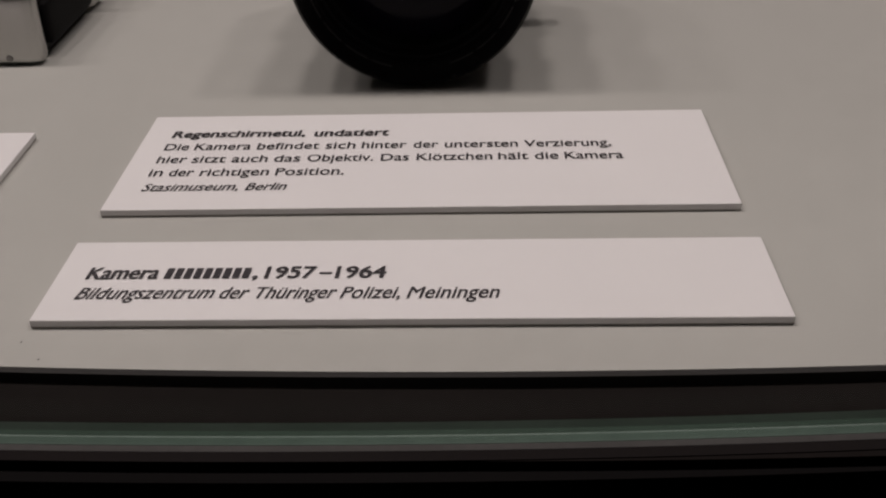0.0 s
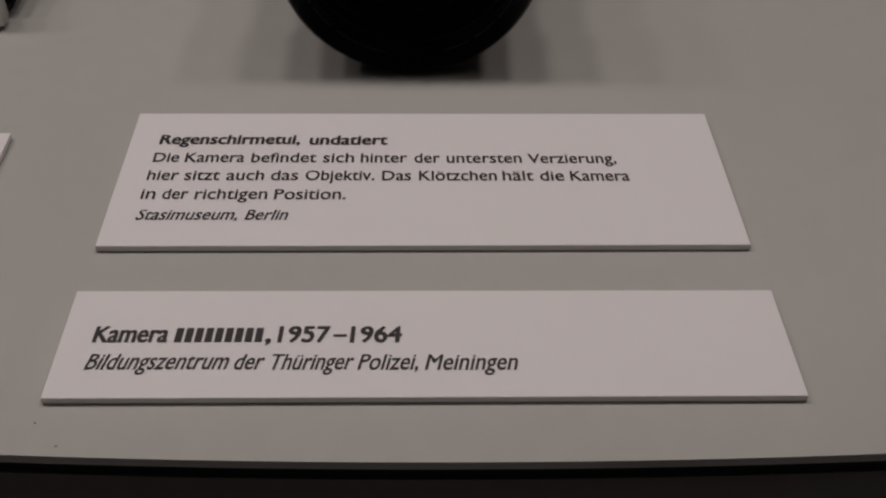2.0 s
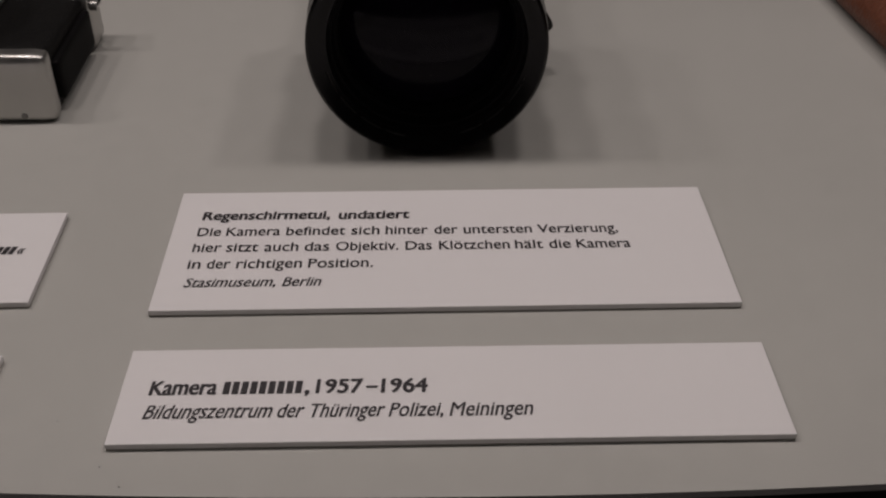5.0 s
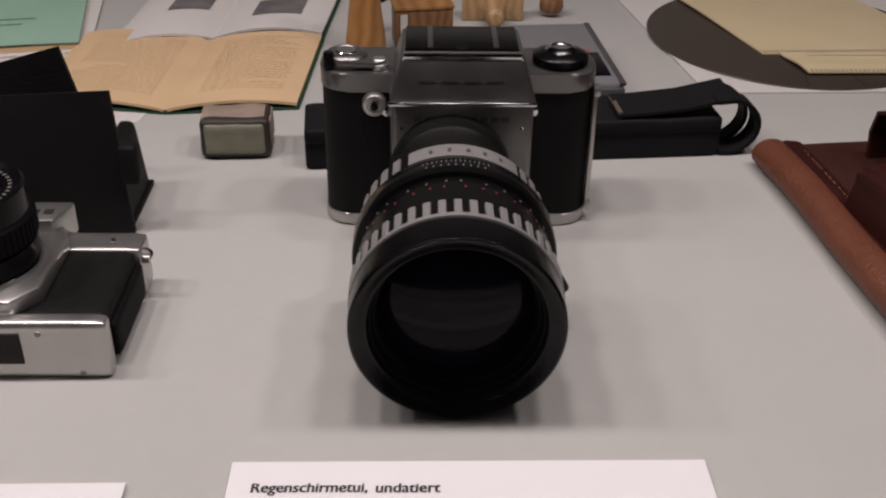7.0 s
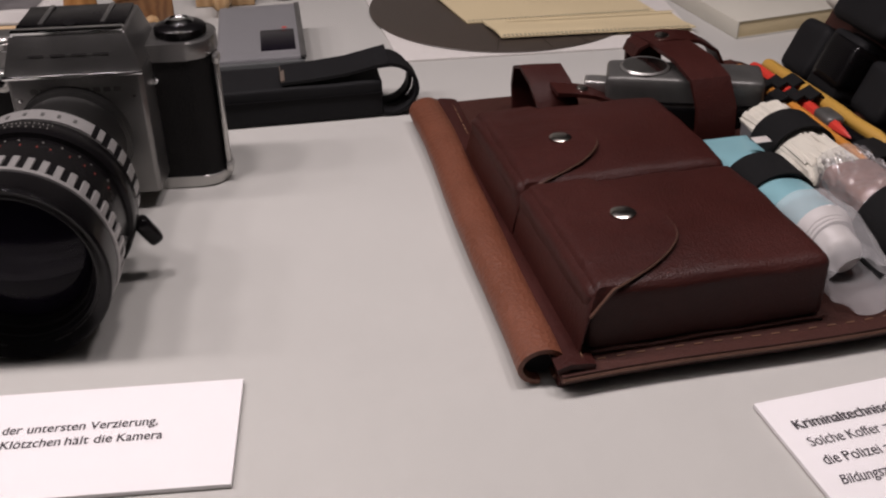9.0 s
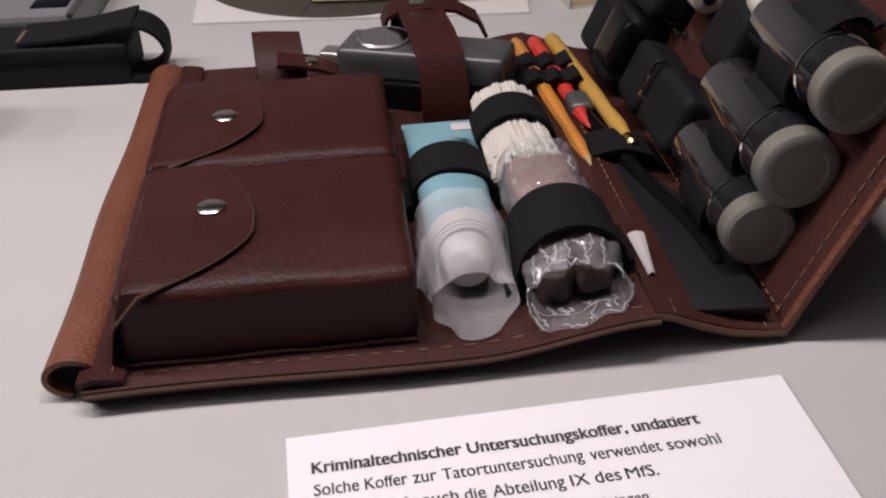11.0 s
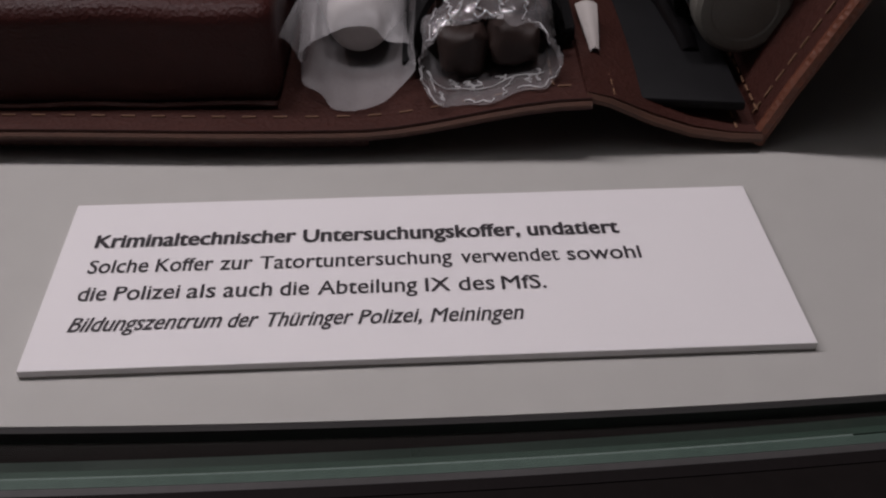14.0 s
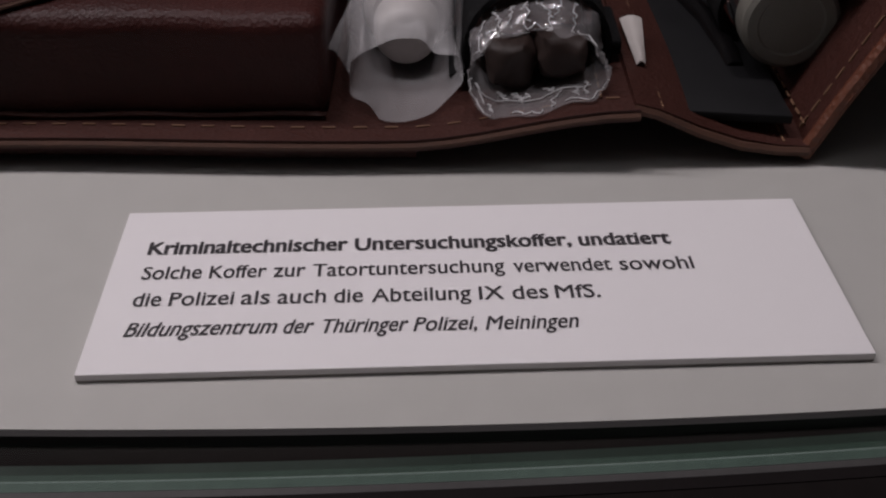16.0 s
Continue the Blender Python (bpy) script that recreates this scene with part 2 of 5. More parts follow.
def soft_box(x0, y0, z0, x1, y1, z1, r=0.005, cuts=14, warp=None):
    """A rounded box with a dense skin, so that warp(point, unit) can push it about."""
    bm = bmesh.new()
    bmesh.ops.create_cube(bm, size=2)
    bmesh.ops.subdivide_edges(bm, edges=bm.edges[:], cuts=cuts, use_grid_fill=True)
    half = Vector(((x1 - x0) / 2, (y1 - y0) / 2, (z1 - z0) / 2))
    mid = Vector(((x1 + x0) / 2, (y1 + y0) / 2, (z1 + z0) / 2))
    for v in bm.verts:
        u = Vector([math.copysign(1 - (1 - abs(c)) ** 1.7, c) for c in v.co])
        p = Vector([u[i] * half[i] for i in range(3)])
        inner = Vector([max(-(half[i] - r), min(half[i] - r, p[i])) for i in range(3)])
        d = p - inner
        p = inner + d.normalized() * r if d.length > 1e-9 else p
        p = p + mid
        v.co = warp(p, u) if warp else p
    return bm


def lathe(profile, n=64, m=None, close=True):
    """Turns (radius, height) pairs about the z axis."""
    bm = bmesh.new()
    rings = []
    for r, h in profile:
        rings.append([bm.verts.new((r * math.cos(6.283185 * k / n), r * math.sin(6.283185 * k / n), h)) for k in range(n)])
    for a, b in zip(rings, rings[1:]):
        for k in range(n):
            bm.faces.new((a[k], a[(k + 1) % n], b[(k + 1) % n], b[k]))
    if close:
        for ring in (rings[0], rings[-1]):
            if (ring[0].co.xy.length) > 1e-6:
                bm.faces.new(ring)
    bmesh.ops.remove_doubles(bm, verts=bm.verts, dist=1e-7)
    if m is not None:
        bm.transform(m)
    return bm


def prism(poly, z0, z1, b=0.0, seg=2):
    bm = bmesh.new()
    low = [bm.verts.new((x, y, z0)) for x, y in poly]
    high = [bm.verts.new((x, y, z1)) for x, y in poly]
    bm.faces.new(low[::-1])
    bm.faces.new(high)
    n = len(poly)
    for k in range(n):
        bm.faces.new((low[k], low[(k + 1) % n], high[(k + 1) % n], high[k]))
    if b:
        bmesh.ops.bevel(bm, geom=[e for e in bm.edges], offset=b, segments=seg, affect="EDGES", profile=0.5)
    return bm


def ribbon(points, th, a0, a1, axis="y", nw=2, warp=None):
    """A band of that thickness along a line of (across, up) points, as wide as a0 to a1 along the axis."""
    bm = bmesh.new()
    pts = [Vector(p) for p in points]
    rows = []
    for k, p in enumerate(pts):
        d = (pts[min(k + 1, len(pts) - 1)] - pts[max(k - 1, 0)]).normalized()
        nrm = Vector((-d.y, d.x)) * th / 2
        row = []
        for q in (p + nrm, p - nrm):
            for j in range(nw):
                a = a0 + (a1 - a0) * j / (nw - 1)
                co = Vector((q.x, a, q.y)) if axis == "y" else Vector((a, q.x, q.y))
                row.append(bm.verts.new(warp(co) if warp else co))
        rows.append(row)
    for r, s in zip(rows, rows[1:]):
        for j in range(nw - 1):
            bm.faces.new((r[j], r[j + 1], s[j + 1], s[j]))
            bm.faces.new((r[nw + j], s[nw + j], s[nw + j + 1], r[nw + j + 1]))
        bm.faces.new((r[0], s[0], s[nw], r[nw]))
        bm.faces.new((r[nw - 1], r[2 * nw - 1], s[2 * nw - 1], s[nw - 1]))
    for r in (rows[0], rows[-1]):
        bm.faces.new(r[:nw] + r[nw:][::-1])
    return bm


def rod(p0, p1, r, n=12, r2=None):
    p0, p1 = Vector(p0), Vector(p1)
    turn = (p1 - p0).to_track_quat("Z", "Y").to_matrix().to_4x4()
    return lathe([(r, 0), (r if r2 is None else r2, (p1 - p0).length)], n, Matrix.Translation(p0) @ turn)


def tube(points, r, n=8):
    """A round cord along a line of points."""
    bm = bmesh.new()
    pts = [Vector(p) for p in points]
    rings = []
    for k, p in enumerate(pts):
        d = (pts[min(k + 1, len(pts) - 1)] - pts[max(k - 1, 0)]).normalized()
        side = d.cross(Vector((0.13, 0.21, 0.97))).normalized()
        up = side.cross(d)
        rings.append([bm.verts.new(p + r * (math.cos(6.2832 * j / n) * side + math.sin(6.2832 * j / n) * up)) for j in range(n)])
    for a, b in zip(rings, rings[1:]):
        for j in range(n):
            bm.faces.new((a[j], a[(j + 1) % n], b[(j + 1) % n], b[j]))
    bm.faces.new(rings[0])
    bm.faces.new(rings[-1])
    return bm


def join(*bms):
    """Several bmeshes as one."""
    out = bmesh.new()
    for bm in bms:
        me = bpy.data.meshes.new("joined")
        bm.to_mesh(me)
        bm.free()
        out.from_mesh(me)
        bpy.data.meshes.remove(me)
    return out


def surface(f, nu, nv, th=0.0):
    """A skin over f(u, v), u and v from 0 to 1, with a thickness downwards."""
    bm = bmesh.new()
    top = [[bm.verts.new(f(i / nu, j / nv)) for j in range(nv + 1)] for i in range(nu + 1)]
    for i in range(nu):
        for j in range(nv):
            bm.faces.new((top[i][j], top[i + 1][j], top[i + 1][j + 1], top[i][j + 1]))
    if th:
        bmesh.ops.recalc_face_normals(bm, faces=bm.faces)
        geo = bmesh.ops.extrude_face_region(bm, geom=bm.faces[:])
        for v in [g for g in geo["geom"] if isinstance(g, bmesh.types.BMVert)]:
            v.co.z -= th
    return bm


def glyph_height(letter):
    cu = bpy.data.curves.new("glyph", "FONT")
    cu.body, cu.size = letter, 1.0
    ob = bpy.data.objects.new("glyph", cu)
    scene.collection.objects.link(ob)
    bpy.context.view_layer.update()
    me = bpy.data.meshes.new_from_object(ob.evaluated_get(bpy.context.evaluated_depsgraph_get()))
    top = max(v.co.y for v in me.vertices)
    bpy.data.objects.remove(ob)
    return top


CAP_HEIGHT, X_HEIGHT = glyph_height("H"), glyph_height("x")


def text_line(parent, words, y0, y1, cap, lean=0.0, bold=0.0):
    """A line of print, word by word; its base line runs from y0 to y1."""
    a, b = words[0][1], words[-1][2]
    for word, x0, x1 in words:
        lettering(word, parent, x0, x1, y0 + (y1 - y0) * ((x0 + x1) / 2 - a) / (b - a), cap, ZT, lean, bold, name="word")


def lettering(string, parent, x0, x1, y, cap, z, lean=0.0, bold=0.0, mat=None, name="text"):
    """Flat print of a line from x0 to x1 on the base line y, with capitals that high."""
    cu = bpy.data.curves.new(name, "FONT")
    cu.body, cu.size, cu.resolution_u = string, 1.0, 3
    ob = bpy.data.objects.new(name, cu)
    scene.collection.objects.link(ob)
    bpy.context.view_layer.update()
    me = bpy.data.meshes.new_from_object(ob.evaluated_get(bpy.context.evaluated_depsgraph_get()))
    bpy.data.objects.remove(ob)
    co = np.array([v.co[:] for v in me.vertices])
    lo, hi = co[:, 0].min(), co[:, 0].max()
    sx, sy = (x1 - x0) / (hi - lo), cap / CAP_HEIGHT
    for v in me.vertices:
        # small letters stand at three quarters of the capitals' height
        up = v.co.y
        if 0 < up <= X_HEIGHT:
            up *= 0.75 * CAP_HEIGHT / X_HEIGHT
        elif up > X_HEIGHT and (string[0].islower() or len(string) > 4):
            up = 0.75 * CAP_HEIGHT + (up - X_HEIGHT) * 0.25 * CAP_HEIGHT / max(1e-6, CAP_HEIGHT - X_HEIGHT)
        px, py = (v.co.x - lo) * sx, up * sy
        v.co = Vector((x0 + px + lean * py, y + py, z))
    # the strokes are thickened by laying the line over itself, a hair apart
    out = bmesh.new()
    steps = [(-0.00009, 0), (0.00009, 0.00007)] if not bold else [(-0.00024, 0), (-0.00008, 0.0001), (0.00008, -0.0001), (0.00024, 0.0001)]
    for k, (dx, dy) in enumerate(steps):
        out.from_mesh(me)
        out.verts.ensure_lookup_table()
        for v in out.verts[k * len(me.vertices):]:
            v.co += Vector((dx, dy, k * 0.00003))
    out.to_mesh(me)
    out.free()
    me.materials.clear()
    me.materials.append(mat or M_INK)
    made = new(name, me)
    made.parent = parent
    return made


def word_bars(parent, x0, x1, y, height, z, letters, lean=0.0, mat=None, gap=0.3, th=0.0002):
    """A word as a row of short plain bars."""
    step = (x1 - x0) / letters
    bms = []
    for k in range(letters):
        a = x0 + k * step
        bm = box(a, y, z, a + step * (1 - gap), y + height, z + th, 0)
        for v in bm.verts:
            v.co.x += lean * (v.co.y - y)
        bms.append(bm)
    return part("print_bars", join(*bms), mat or M_INK, parent, smooth=False)


# ---- the showcase: a curved board behind a curved pane ----
CENTRE, RADIUS = Vector((0.117, 2.518)), 2.6
GLASS_CENTRE, GLASS = Vector((0.064, 2.518)), 2.6218


def arc(r0, r1, z0, z1, a0=-0.5, a1=0.55, n=160, centre=CENTRE):
    """A curved bar between two radii, seen from the front of the showcase."""
    bm = bmesh.new()
    rows = []
    for k in range(n + 1):
        a = a0 + (a1 - a0) * k / n
        d = Vector((math.sin(a), -math.cos(a)))
        row = []
        for r, z in ((r0, z0), (r1, z0), (r1, z1), (r0, z1)):
            p = centre + d * r
            row.append(bm.verts.new((p.x, p.y, z)))
        rows.append(row)
    for r, s in zip(rows, rows[1:]):
        for j in range(4):
            bm.faces.new((r[j], r[(j + 1) % 4], s[(j + 1) % 4], s[j]))
    bm.faces.new(rows[0])
    bm.faces.new(rows[-1][::-1])
    return bm


def structure(name, bm, mat, label, category, smooth=True):
    return tagged(part(name, bm, mat, None, label, smooth), category=category, kind="structure")


structure("display_board", arc(1.3, RADIUS, -0.022, 0.0), M_TABLE, "light grey painted display board with a curved front edge", "display board")
structure("board_edge", arc(RADIUS + 0.0002, RADIUS + 0.0022, -0.024, -0.0001), M_EDGE, "dark edge band along the front of the display board", "edge band")
# floor set almost flush with the board; its dark colour stands for the gap's shade
structure("gap_floor", arc(RADIUS + 0.0024, RADIUS + 0.0300, -0.034, -0.0034), M_BLACK_GAP, "raised near-black strip that paints the shade in the gap behind the glass", "lining")
# the glass bends about another centre, so that the gap narrows along the front
# its edge darkens inwards in steps: the light gradient is put into the strip colours
structure("glass_edge_inner", arc(GLASS - 0.0052, GLASS - 0.0021, -0.0255, -0.0031, centre=GLASS_CENTRE), M_GREEN_DARK, "inner edge of the thick curved glass in shaded green", "glass edge")
structure("glass_edge_middle", arc(GLASS - 0.0021, GLASS - 0.0001, -0.0255, -0.0030, centre=GLASS_CENTRE), M_GREEN_MID, "lower edge of the thick curved glass in half-shaded green", "glass edge")
# the glint on the arris is a strip of paler colour
structure("glass_glint", arc(GLASS - 0.0001, GLASS + 0.0004, -0.0255, -0.0029, a0=-0.5, a1=0.235, centre=GLASS_CENTRE), M_GLINT, "thin pale strip painted as the glint along the glass edge", "glass edge")
structure("glass_edge", arc(GLASS + 0.0004, GLASS + 0.0032, -0.0255, -0.0029, centre=GLASS_CENTRE), M_GREEN, "green lower edge of the thick curved glass", "glass edge")
structure("glass_edge_outer", arc(GLASS + 0.0032, GLASS + 0.0054, -0.0255, -0.0030, centre=GLASS_CENTRE), M_GREEN_GREY, "grey outer edge of the thick curved glass", "glass edge")
pane = structure("front_glass", arc(GLASS - 0.0045, GLASS + 0.0045, -0.0010, 0.9, centre=GLASS_CENTRE), M_GLASS, "clear curved front glass of the showcase", "glass pane")
pane.visible_shadow = False
structure("glass_channel", arc(GLASS + 0.0054, GLASS + 0.0088, -0.05, -0.0031, centre=GLASS_CENTRE), M_LIP, "dark brown metal channel that holds the front glass", "channel")
structure("channel_lip", arc(GLASS + 0.0088, GLASS + 0.0130, -0.05, -0.0060, centre=GLASS_CENTRE), M_CHANNEL, "dark metal outer lip of the glass channel", "channel")
structure("channel_base", arc(RADIUS - 0.1, RADIUS + 0.0300, -0.055, -0.0505), M_CHANNEL, "dark metal base under the glass channel", "channel")
structure("plinth", arc(1.3, RADIUS - 0.03, -0.9, -0.056), M_ROOM, "dark plinth under the showcase", "plinth")
structure("back_panel", arc(1.28, 1.298, -0.05, 0.98), M_TABLE, "plain grey panel at the back of the showcase", "panel")
structure("floor", box(-3, -3, -0.95, 4, 4, -0.902, 0), M_ROOM, "dark gallery floor", "floor")
structure("ceiling", box(-3, -3, 2.7, 4, 4, 2.75, 0), M_ROOM, "dark gallery ceiling", "ceiling")
structure("wall_south", box(-3, -3.06, -0.9, 4, -3.0, 2.7, 0), M_ROOM, "dark gallery wall", "wall")
structure("wall_north", box(-3, 4.0, -0.9, 4, 4.06, 2.7, 0), M_ROOM, "dark gallery wall", "wall")
structure("wall_west", box(-3.06, -3, -0.9, -3.0, 4, 2.7, 0), M_ROOM, "dark gallery wall", "wall")
structure("wall_east", box(4.0, -3, -0.9, 4.06, 4, 2.7, 0), M_ROOM, "dark gallery wall", "wall")


# ---- caption cards ----
def card(label, m, w, h):
    ob = thing("caption_card", label, "caption card", m, group="caption cards")
    part("card", box(0, 0, 0.0006, w, h, 0.0028, 0.0002, 1), M_CARD, ob)
    part("card_core", box(0.0002, 0.0002, 0.0, w - 0.0002, h - 0.0002, 0.0007, 0), M_CARD_EDGE, ob, "grey cardboard core")
    return ob


ZT = 0.0030
c1 = card("white card with five lines of small black print", pose(0.0002, 0.0006, 0, 0, 0, 0.25), 0.2095, 0.0740)
text_line(c1, [("Regenschirmetui,", 0.0107, 0.0602), ("undatiert", 0.0639, 0.0913)], 0.0548, 0.0541, 0.0053, 0.04, 0.016)
text_line(c1, [("Die", 0.0102, 0.019), ("Kamera", 0.0213, 0.0418), ("befindet", 0.0443, 0.0668), ("sich", 0.0693, 0.08), ("hinter", 0.0825, 0.0986), ("der", 0.1013, 0.1101), ("untersten", 0.1126, 0.1388), ("Verzierung,", 0.1412, 0.1721)], 0.0440, 0.0432, 0.0053)
text_line(c1, [("hier", 0.01, 0.0205), ("sitzt", 0.0227, 0.0345), ("auch", 0.037, 0.0496), ("das", 0.0521, 0.0613), ("Objektiv.", 0.0639, 0.0874), ("Das", 0.0902, 0.1), ("Klötzchen", 0.1029, 0.1295), ("hält", 0.1317, 0.1422), ("die", 0.1446, 0.1527), ("Kamera", 0.1551, 0.1754)], 0.0338, 0.0332, 0.0053)
text_line(c1, [("in", 0.0098, 0.0144), ("der", 0.0169, 0.0253), ("richtigen", 0.0278, 0.0518), ("Position.", 0.0543, 0.0781)], 0.0236, 0.0232, 0.0053)
text_line(c1, [("Stasimuseum,", 0.0101, 0.0431), ("Berlin", 0.0457, 0.0592)], 0.0128, 0.0126, 0.0050, 0.2)

c2 = card("white card with one bold and one italic line", pose(-0.0004, -0.0622, 0, 0, 0, 0.1), 0.2115, 0.0424)
text_line(c2, [("Kamera", 0.0095, 0.0306)], 0.0209, 0.0209, 0.0062, 0.04, 0.018)
word_bars(c2, 0.0328, 0.0588, 0.0209, 0.0054, ZT, 9, 0.04)
text_line(c2, [(",", 0.0591, 0.0604), ("1957", 0.0627, 0.0772), ("–", 0.0787, 0.0821), ("1964", 0.0836, 0.0981)], 0.0208, 0.0206, 0.0062, 0.04, 0.018)
text_line(c2, [("Bildungszentrum", 0.0094, 0.049), ("der", 0.051, 0.0589), ("Thüringer", 0.0608, 0.0842), ("Polizei,", 0.0861, 0.103), ("Meiningen", 0.1051, 0.1309)], 0.0105, 0.0098, 0.0058, 0.2)

c3 = card("white card with a bold heading and three lines of black print", pose(0.4626, -0.0424, 0, 0, 0, 10.2), 0.2095, 0.0735)
text_line(c3, [("Kriminaltechnischer", 0.0097, 0.0685), ("Untersuchungskoffer,", 0.071, 0.1356), ("undatiert", 0.1383, 0.1656)], 0.0512, 0.0506, 0.0060, 0.0, 0.02)
text_line(c3, [("Solche", 0.0099, 0.0269), ("Koffer", 0.0293, 0.0455), ("zur", 0.0477, 0.0568), ("Tatortuntersuchung", 0.059, 0.1146), ("verwendet", 0.1174, 0.1459), ("sowohl", 0.1484, 0.17)], 0.0392, 0.0382, 0.0058)
text_line(c3, [("die", 0.0096, 0.0173), ("Polizei", 0.0197, 0.0375), ("als", 0.0397, 0.0476), ("auch", 0.0499, 0.0633), ("die", 0.0657, 0.0737), ("Abteilung", 0.0763, 0.1041), ("IX", 0.1065, 0.1134), ("des", 0.1159, 0.1259), ("MfS.", 0.1281, 0.1406)], 0.0271, 0.0261, 0.0058)
text_line(c3, [("Bildungszentrum", 0.0097, 0.0501), ("der", 0.0522, 0.0599), ("Thüringer", 0.0622, 0.0856), ("Polizei,", 0.0877, 0.1048), ("Meiningen", 0.1073, 0.1323)], 0.0145, 0.0133, 0.0056, 0.2)

c4 = card("white card with an italic line of black print", pose(-0.2535, 0.0040, 0, 0, 0, 0.6), 0.2105, 0.0557)
lettering("kamera »", c4, 0.1585, 0.1795, 0.0285, 0.0052, ZT, 0.2)
word_bars(c4, 0.1800, 0.1975, 0.0285, 0.0044, ZT, 7, 0.2)
lettering("«", c4, 0.1978, 0.2003, 0.0285, 0.0052, ZT, 0.2)
card("plain white card beside the other caption cards", pose(-0.2530, -0.0660, 0, 0, 0, 0.6), 0.21, 0.0425)


# ---- medium format camera with a long lens, resting on its lens and base ----
def big_camera():
    ob = thing("film_camera", "black and chrome film camera with a long zebra-ringed lens", "camera", pose(0.0993, 0, 0))
    half = 0.0795

    def outline(w, y0, y1, r):
        pts = []
        for cx, cy, a0 in ((w - r, y1 - r, 0), (-w + r, y1 - r, 90), (-w + r, y0 + r, 180), (w - r, y0 + r, 270)):
            for k in range(7):
                a = radians(a0 + 15 * k)
                pts.append((cx + r * math.cos(a), cy + r * math.sin(a)))
        return [(x + 0.005, y) for x, y in pts]

    part("body", prism(outline(half, 0.290, 0.332, 0.016), 0.008, 0.088), M_LEATHERETTE, ob, "black leatherette body")
    part("base_plate", prism(outline(half + 0.0008, 0.289, 0.333, 0.0165), 0.001, 0.0082, 0.0012), M_CHROME, ob, "chrome base plate")
    part("base_pad", prism(outline(half - 0.002, 0.291, 0.331, 0.015), 0.0, 0.001), M_MATT, ob)
    part("top_plate", prism(outline(half + 0.0008, 0.289, 0.333, 0.0165), 0.0878, 0.099, 0.0015), M_SATIN, ob, "satin chrome top plate")
    # mirror box and finder
    part("mirror_box", prism([(-0.0335, 0.266), (-0.0315, 0.263), (0.0440, 0.263), (0.0460, 0.266), (0.0475, 0.295), (-0.035, 0.295)], 0.012, 0.0925, 0.001), M_SATIN, ob, "grey metal mirror box")
    bm = bmesh.new()
    low = [(-0.0345, 0.2625), (0.047, 0.2625), (0.047, 0.325), (-0.0345, 0.325)]
    high = [(-0.0275, 0.268), (0.0395, 0.268), (0.0395, 0.318), (-0.0275, 0.318)]
    lv, hv = [bm.verts.new((*p, 0.0925)) for p in low], [bm.verts.new((*p, 0.1165)) for p in high]
    bm.faces.new(lv[::-1]), bm.faces.new(hv)
    for k in range(4):
        bm.faces.new((lv[k], lv[(k + 1) % 4], hv[(k + 1) % 4], hv[k]))
    bmesh.ops.bevel(bm, geom=bm.edges[:], offset=0.0018, segments=3, affect="EDGES", profile=0.5)
    hood = part("finder_hood", bm, M_SATIN, ob, "sloped satin grey finder hood")
    part("front_ridge", box(-0.0348, 0.2600, 0.0915, 0.0472, 0.2635, 0.0938, 0.0008), M_BRIGHT, hood, "bright chrome ridge")
    part("top_ridge", box(-0.0265, 0.2675, 0.1160, 0.0385, 0.2735, 0.1190, 0.0010), M_BRIGHT, hood, "bright chrome ridge")
    part("hood_lid", box(-0.0255, 0.279, 0.1166, 0.0375, 0.316, 0.1182, 0.0006), M_BLACK, hood, "black folding lid")
    for x in (-0.013, 0.0235):
        part("lid_rib", box(x, 0.280, 0.1180, x + 0.003, 0.315, 0.1190, 0.0004), M_SATIN, hood)
    part("lid_catch", lathe([(0.0045, 0), (0.004, 0.0006), (0, 0.0008)], 20, pose(0.006, 0.2815, 0.1183)), M_MATT, hood)
    bms = []
    for k in range(9):
        x = -0.0205 + k * 0.0061
        bms.append(box(x, 0.2626, 0.0812, x + 0.0042, 0.2630, 0.0842, 0))
    part("name_bars", join(*bms), M_TORCH, ob, "dark engraved bars", smooth=False)
    bms = [box(-0.018 + k * 0.0125, 0, 0, -0.009 + k * 0.0125, 0.0008, 0.0002, 0) for k in range(4)]
    bm = join(*bms)
    bm.transform(pose(0.0, 0.2648, 0.1040, 77, 0, 0))
    part("hood_engraving", bm, M_EDGE, hood, smooth=False)
    for x, z in ((-0.0275, 0.0775), (0.0395, 0.0775)):
        part("screw", lathe([(0.0012, 0), (0.001, 0.0006), (0, 0.0007)], 12, pose(x, 0.2630, z, 90)), M_BRIGHT, ob)
    # controls
    dial = part("shutter_dial", lathe([(0.0150, 0), (0.0156, 0.001), (0.0156, 0.0052), (0.0146, 0.0064), (0.0082, 0.0088), (0.0075, 0.0088)], 60, pose(0.0645, 0.3085, 0.099)), M_BLACK, ob, "black and chrome shutter dial")
    part("dial_cap", lathe([(0.0105, 0.0072), (0.0080, 0.0096), (0.0058, 0.0104), (0.0054, 0.0097), (0, 0.0097)], 40, pose(0.0645, 0.3085, 0.099)), M_BRIGHT, dial, "polished chrome cap")
    bms = [box(0.0148, -0.0004, 0.001, 0.0162, 0.0004, 0.0052, 0) for k in range(40)]
    for k, bm in enumerate(bms):
        bm.transform(pose(0.0645, 0.3085, 0.099, 0, 0, 9 * k))
    part("dial_knurling", join(*bms), M_BLACK, dial)
    lever = part("advance_lever", lathe([(0.0118, 0), (0.0122, 0.001), (0.0122, 0.006), (0.0112, 0.0072), (0.0080, 0.0080), (0.0075, 0.0076), (0, 0.0076)], 48, pose(-0.0600, 0.306, 0.099)), M_SATIN, ob, "grey metal advance lever")
